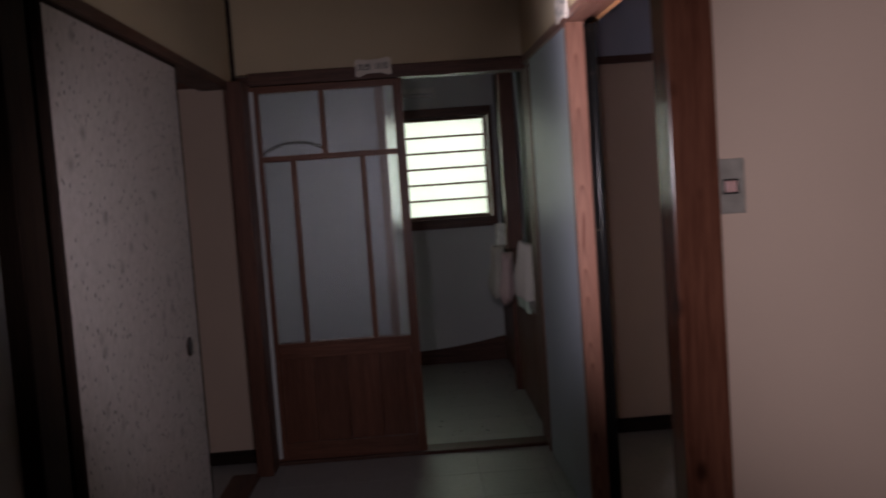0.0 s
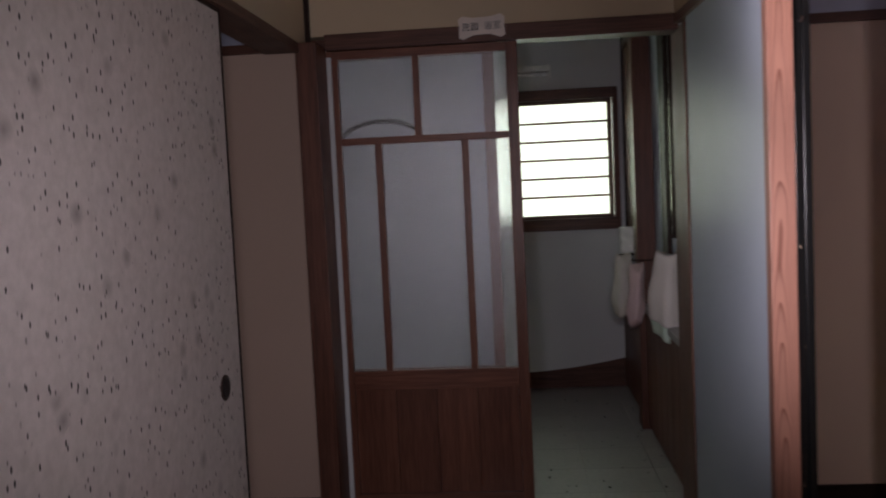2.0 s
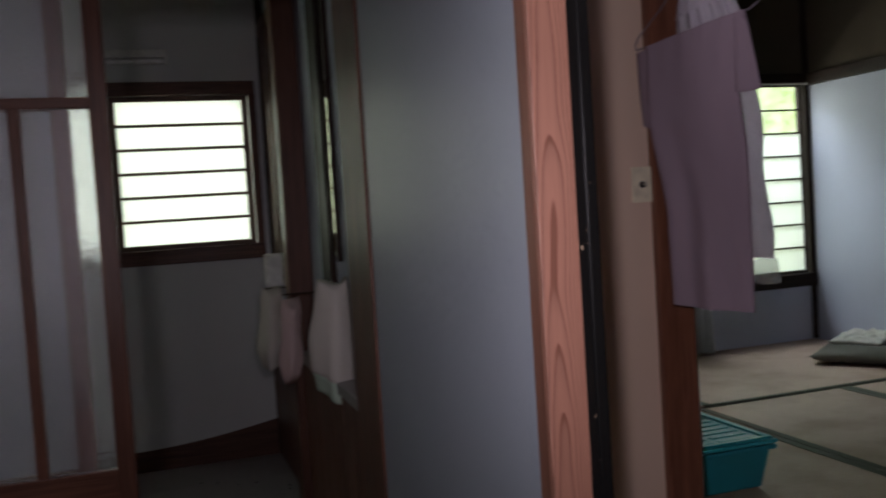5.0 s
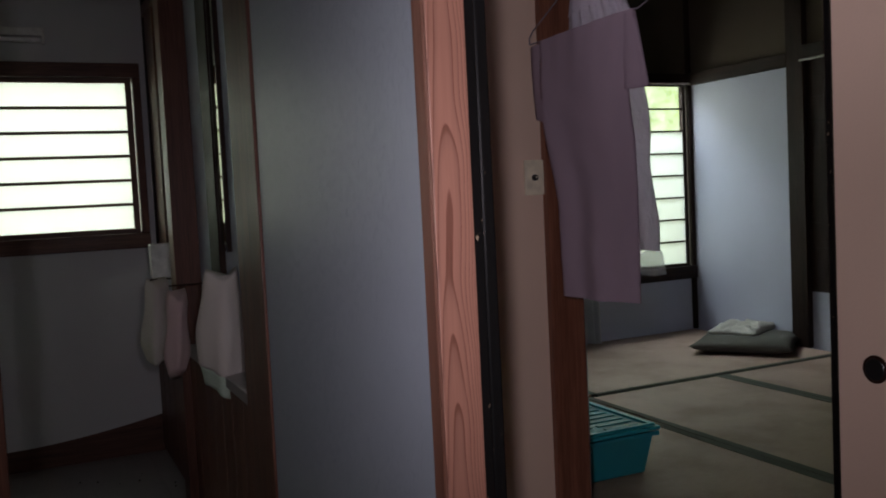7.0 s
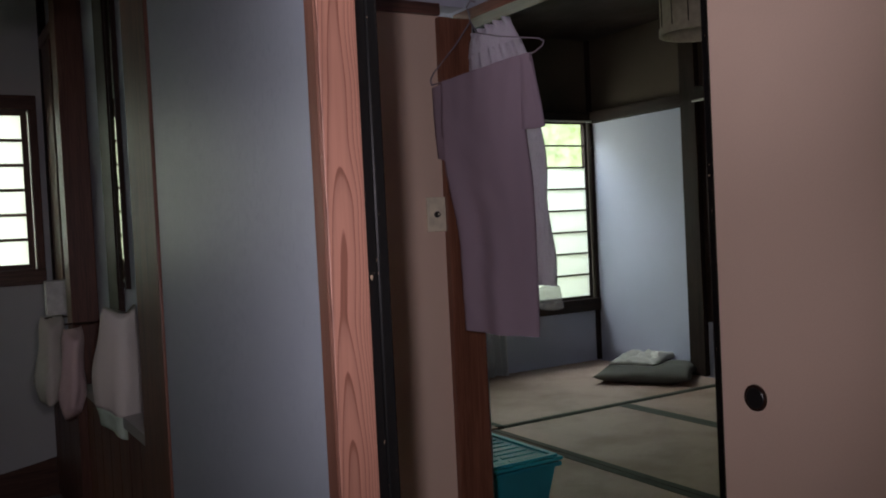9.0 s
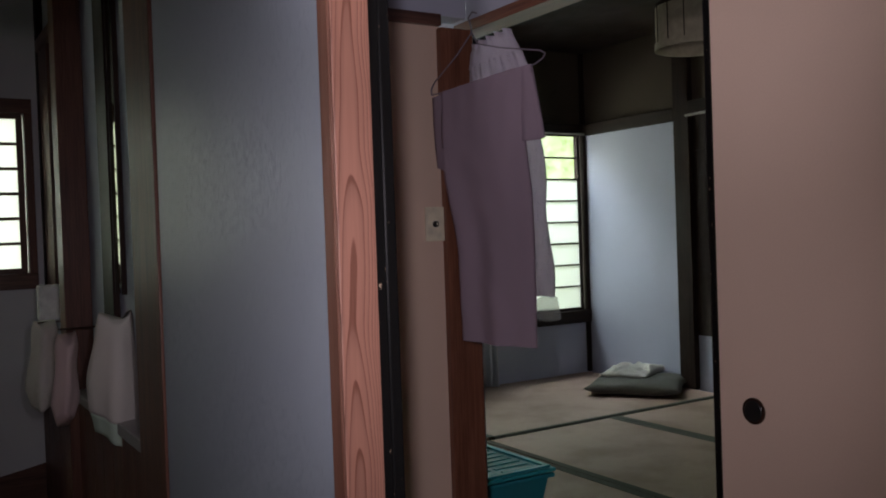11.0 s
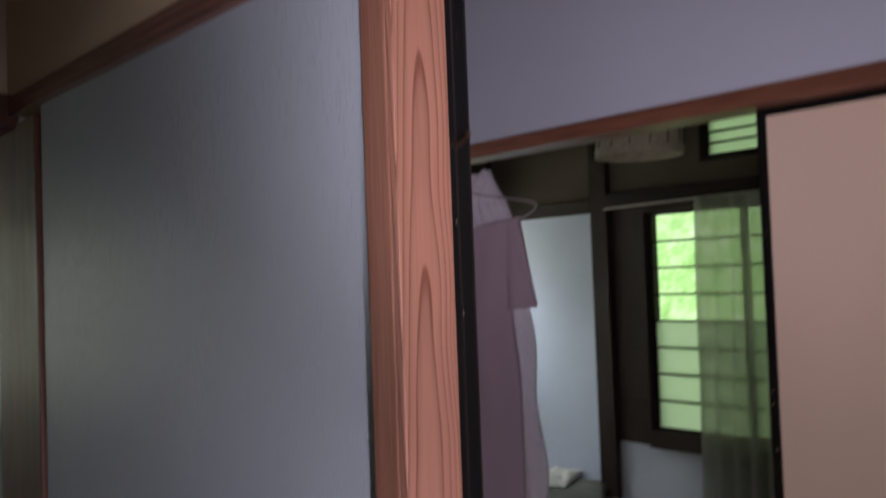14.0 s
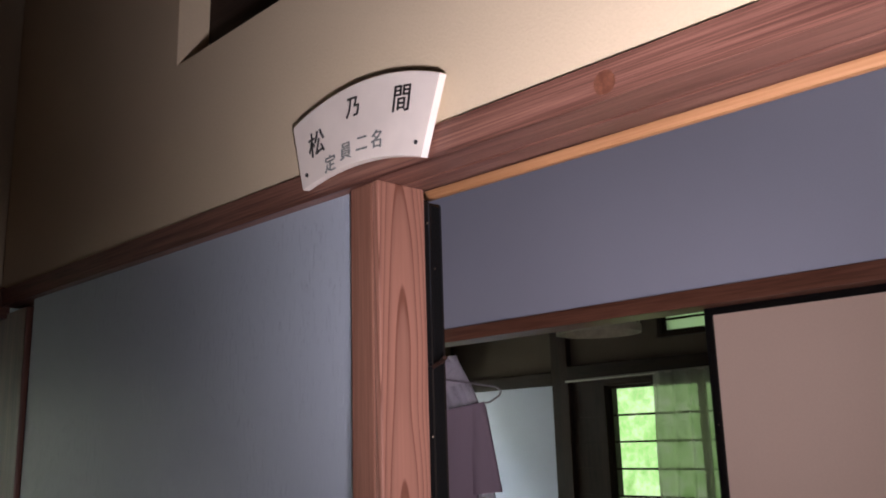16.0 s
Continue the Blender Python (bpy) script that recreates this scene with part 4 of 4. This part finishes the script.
def wire_hanger():
    t = thing("wire_hanger", "thin wire clothes hanger hooked on the lintel", "hanger")
    pts = [gp(0.11, 1.80, 0.0), gp(0.06, 1.74), gp(-0.02, 1.665), gp(-0.032, 1.645), gp(-0.03, 1.628), gp(0.14, 1.655), gp(0.31, 1.685), gp(0.335, 1.70), gp(0.34, 1.712), gp(0.325, 1.722), gp(0.2, 1.745), gp(0.13, 1.765), gp(0.11, 1.80)]
    part("frame", tube(bmesh.new(), pts, 0.0022), WIRE, t)
    hk = [gp(0.11, 1.80), gp(0.108, 1.825), gp(0.10, 1.845), gp(0.115, 1.862), gp(0.13, 1.855)]
    part("hook", tube(bmesh.new(), hk, 0.0022), WIRE, t)


wire_hanger()

# ---- things: tatami room ----


def storage_box():
    t = thing("storage_box", "teal plastic storage box with a ribbed lid on the mats", "box")
    x0, x1, y0, y1, h = 1.59, 2.02, 3.90, 4.50, 0.18
    bm = bmesh.new()
    lo = [bm.verts.new(p) for p in ((x0 + 0.03, y0 + 0.03, 0.003), (x1 - 0.03, y0 + 0.03, 0.003), (x1 - 0.03, y1 - 0.03, 0.003), (x0 + 0.03, y1 - 0.03, 0.003))]
    hi = [bm.verts.new(p) for p in ((x0, y0, h), (x1, y0, h), (x1, y1, h), (x0, y1, h))]
    bm.faces.new(lo[::-1])
    bm.faces.new(hi)
    for i in range(4):
        bm.faces.new((lo[i], lo[(i + 1) % 4], hi[(i + 1) % 4], hi[i]))
    bmesh.ops.bevel(bm, geom=bm.edges[:], offset=0.012, segments=3, affect='EDGES', profile=0.5)
    part("tub", bm, TEAL, t)
    part("tub_rim", box_bm(x0 - 0.012, x1 + 0.012, y0 - 0.012, y1 + 0.012, h - 0.022, h - 0.004, bevel=0.004), TEAL, t)
    lid = part("lid", box_bm(x0 - 0.016, x1 + 0.016, y0 - 0.016, y1 + 0.016, h + 0.002, h + 0.016, bevel=0.005), TEAL_LID, t, "lighter teal ribbed lid")
    for a, b, c, d in ((x0, x1, y0, y0 + 0.022), (x0, x1, y1 - 0.022, y1), (x0, x0 + 0.022, y0 + 0.022, y1 - 0.022), (x1 - 0.022, x1, y0 + 0.022, y1 - 0.022)):
        part("lid_border", box_bm(a, b, c, d, h + 0.016, h + 0.026, bevel=0.003), TEAL_LID, lid)
    n = 10
    for i in range(n):
        y = y0 + 0.05 + (y1 - y0 - 0.1) * i / (n - 1)
        part("rib", box_bm(x0 + 0.04, (x0 + x1) / 2 - 0.012, y - 0.011, y + 0.011, h + 0.016, h + 0.021, bevel=0.003), TEAL_LID, lid)
        part("rib", box_bm((x0 + x1) / 2 + 0.012, x1 - 0.04, y - 0.011, y + 0.011, h + 0.016, h + 0.021, bevel=0.003), TEAL_LID, lid)


storage_box()


def pillow_bm(m, w, d, h, seed, n=22, rumple=0.12):
    bm = bmesh.new()
    for side in (1, -1):
        g = []
        for j in range(n + 1):
            row = []
            for i in range(n + 1):
                a, b = 2 * i / n - 1, 2 * j / n - 1
                k = max(0.0, (1 - abs(a) ** 3.2) * (1 - abs(b) ** 3.2)) ** 0.45
                lump = 0.35 * noise.noise(Vector((a * 1.6 + seed, b * 1.6, seed))) + rumple * noise.noise(Vector((a * 4, b * 4, seed)))
                dimple = -0.35 * math.exp(-(a * a + b * b) * 14)
                z = h * 0.5 + (h * 0.5 * k * (1 + lump + dimple) if side > 0 else -h * 0.5 * min(1, k * 1.2))
                pull = 0.93 + 0.07 * abs(a * b)
                row.append(bm.verts.new(m @ Vector((a * w * 0.5 * pull, b * d * 0.5 * pull, z))))
            g.append(row)
        for j in range(n):
            for i in range(n):
                bm.faces.new((g[j][i], g[j][i + 1], g[j + 1][i + 1], g[j + 1][i]))
    bmesh.ops.remove_doubles(bm, verts=bm.verts[:], dist=0.0005)
    bmesh.ops.recalc_face_normals(bm, faces=bm.faces[:])
    return bm


t = thing("floor_cushion", "worn grey-green floor cushion lying on the mats", "cushion")
part("cover", pillow_bm(pose(4.225, 5.66, 0.002, 0, 0, 36), 0.64, 0.66, 0.095, 1.3), CUSHION, t, smooth=True)
t = thing("folded_cloth", "crumpled off-white cloth lying on the floor cushion", "cloth")
part("cloth", pillow_bm(pose(4.315, 5.80, 0.07, 0, 0, 25), 0.46, 0.34, 0.075, 4.7, 30, 0.9), CUSHION_W, t, smooth=True)


def curtain(label, p0, p1, z0, z1, waves, amp, seed, net):
    t = thing("curtain", label, "curtain", "sheer curtains")
    bm = bmesh.new()
    a, b = Vector(p0), Vector(p1)
    d = (b - a).normalized()
    nrm = Vector((-d.y, d.x, 0))
    nu, nv = waves * 10, 14
    g = []
    for j in range(nv + 1):
        v = j / nv
        row = []
        for i in range(nu + 1):
            s = i / nu
            off = amp * math.sin(2 * math.pi * waves * s + 0.9 * math.sin(3 * s + seed) + 0.5 * v) * (0.6 + 0.4 * v)
            sway = 0.02 * math.sin(2.5 * v + seed) + 0.015 * (noise.noise(Vector((s * 3, v * 2, seed))))
            p = a.lerp(b, s) + nrm * off + d * sway
            row.append(bm.verts.new((p.x, p.y, z1 + (z0 - z1) * v + 0.015 * noise.noise(Vector((s * 6, seed, 0))) * v)))
        g.append(row)
    for j in range(nv):
        for i in range(nu):
            bm.faces.new((g[j][i], g[j][i + 1], g[j + 1][i + 1], g[j + 1][i]))
    part("net", bm, net, t, smooth=True)
    return t


curtain("limp white sheer curtain gathered beside the window", (4.455, 4.72, 0), (4.455, 4.21, 0), 0.03, 1.915, 5, 0.05, 2.0, NET)
curtain("white sheer curtain hanging to the mats by the window", (3.05, 6.42, 0), (3.55, 6.42, 0), 0.012, 1.89, 8, 0.024, 5.0, NET_W)
for a, b in (((4.47, 5.38, 1.905), (4.47, 3.49, 1.93)), ((1.6, 6.47, 1.90), (4.50, 6.47, 1.90))):
    t = thing("curtain_rail", "thin pale curtain rail fixed over the window", "curtain rail", "curtain rails")
    part("rail", cyl(bmesh.new(), a, b, 0.008), PLASTIC_GREY, t)


def drum(bm, cx, cy, r, z0, z1, thick, seg=40):
    """A short upright tube with a wall."""
    ring = [[bm.verts.new((cx + q * math.cos(2 * math.pi * i / seg), cy + q * math.sin(2 * math.pi * i / seg), z)) for i in range(seg)]
            for q, z in ((r, z0), (r, z1), (r - thick, z1), (r - thick, z0))]
    for k in range(4):
        for i in range(seg):
            j = (i + 1) % seg
            bm.faces.new((ring[k][i], ring[k][j], ring[(k + 1) % 4][j], ring[(k + 1) % 4][i]))
    bmesh.ops.recalc_face_normals(bm, faces=bm.faces[:])
    return bm


def pendant_lamp():
    t = thing("pendant_lamp", "round paper drum pendant lamp with dark ribs, switched off", "lamp")
    cx, cy, z0, z1, r = 3.20, 4.13, 2.03, 2.24, 0.195
    part("paper_drum", drum(bmesh.new(), cx, cy, r, z0 + 0.02, z1, 0.003), PAPER, t)
    part("bottom_rim", drum(bmesh.new(), cx, cy, r + 0.006, z0 - 0.012, z0 + 0.022, 0.012), PAPER, t, "pale rim round the foot")
    part("top_rim", drum(bmesh.new(), cx, cy, r + 0.005, z1 - 0.012, z1 + 0.004, 0.01), DARK_X, t)
    for i in range(14):
        a = 2 * math.pi * i / 14
        x, y = cx + (r + 0.002) * math.cos(a), cy + (r + 0.002) * math.sin(a)
        part("rib", cyl(bmesh.new(), (x, y, z0 + 0.02), (x, y, z1 - 0.01), 0.003, seg=6), DARK_Z, t)
    part("bulb_tube", drum(bmesh.new(), cx, cy, 0.12, z0 + 0.06, z0 + 0.09, 0.03), LAMPWHITE, t, "white ring-shaped tube")
    part("top_board", cyl(bmesh.new(), (cx, cy, z1 - 0.008), (cx, cy, z1 + 0.004), r - 0.004, seg=32), DARK_X, t)
    part("cord", cyl(bmesh.new(), (cx, cy, z1), (cx, cy, 2.55), 0.006), BLACK, t)


pendant_lamp()

# ---- floor tiles ----


def floor_tiles():
    fl = bpy.data.objects["floor_hall"]
    bm = box_bm(0.001, 0.299, 0.001, 0.299, -0.006, 0.0)
    me = bpy.data.meshes.new("floor_tile")
    bm.to_mesh(me)
    bm.free()
    me.materials.append(VINYL)
    for i in range(-4, 2):
        for j in range(3, 19):
            ob = new("floor_tile", me)
            ob.location = (-0.02 + i * 0.3, j * 0.3, 0)
            ob.parent = fl


floor_tiles()


def crumbs():
    rnd = random.Random(4)
    bm = bmesh.new()
    for _ in range(34):
        x, y, r = rnd.uniform(-0.2, 0.36), rnd.uniform(3.5, 5.2), rnd.uniform(0.002, 0.005)
        bmesh.ops.create_icosphere(bm, subdivisions=1, radius=r, matrix=Matrix.Translation((x, y, r * 0.7)))
    tagged(mesh_ob("crumbs", bm, BLACK), "dark crumbs scattered on the washroom floor", "litter", "", "stuff")


crumbs()
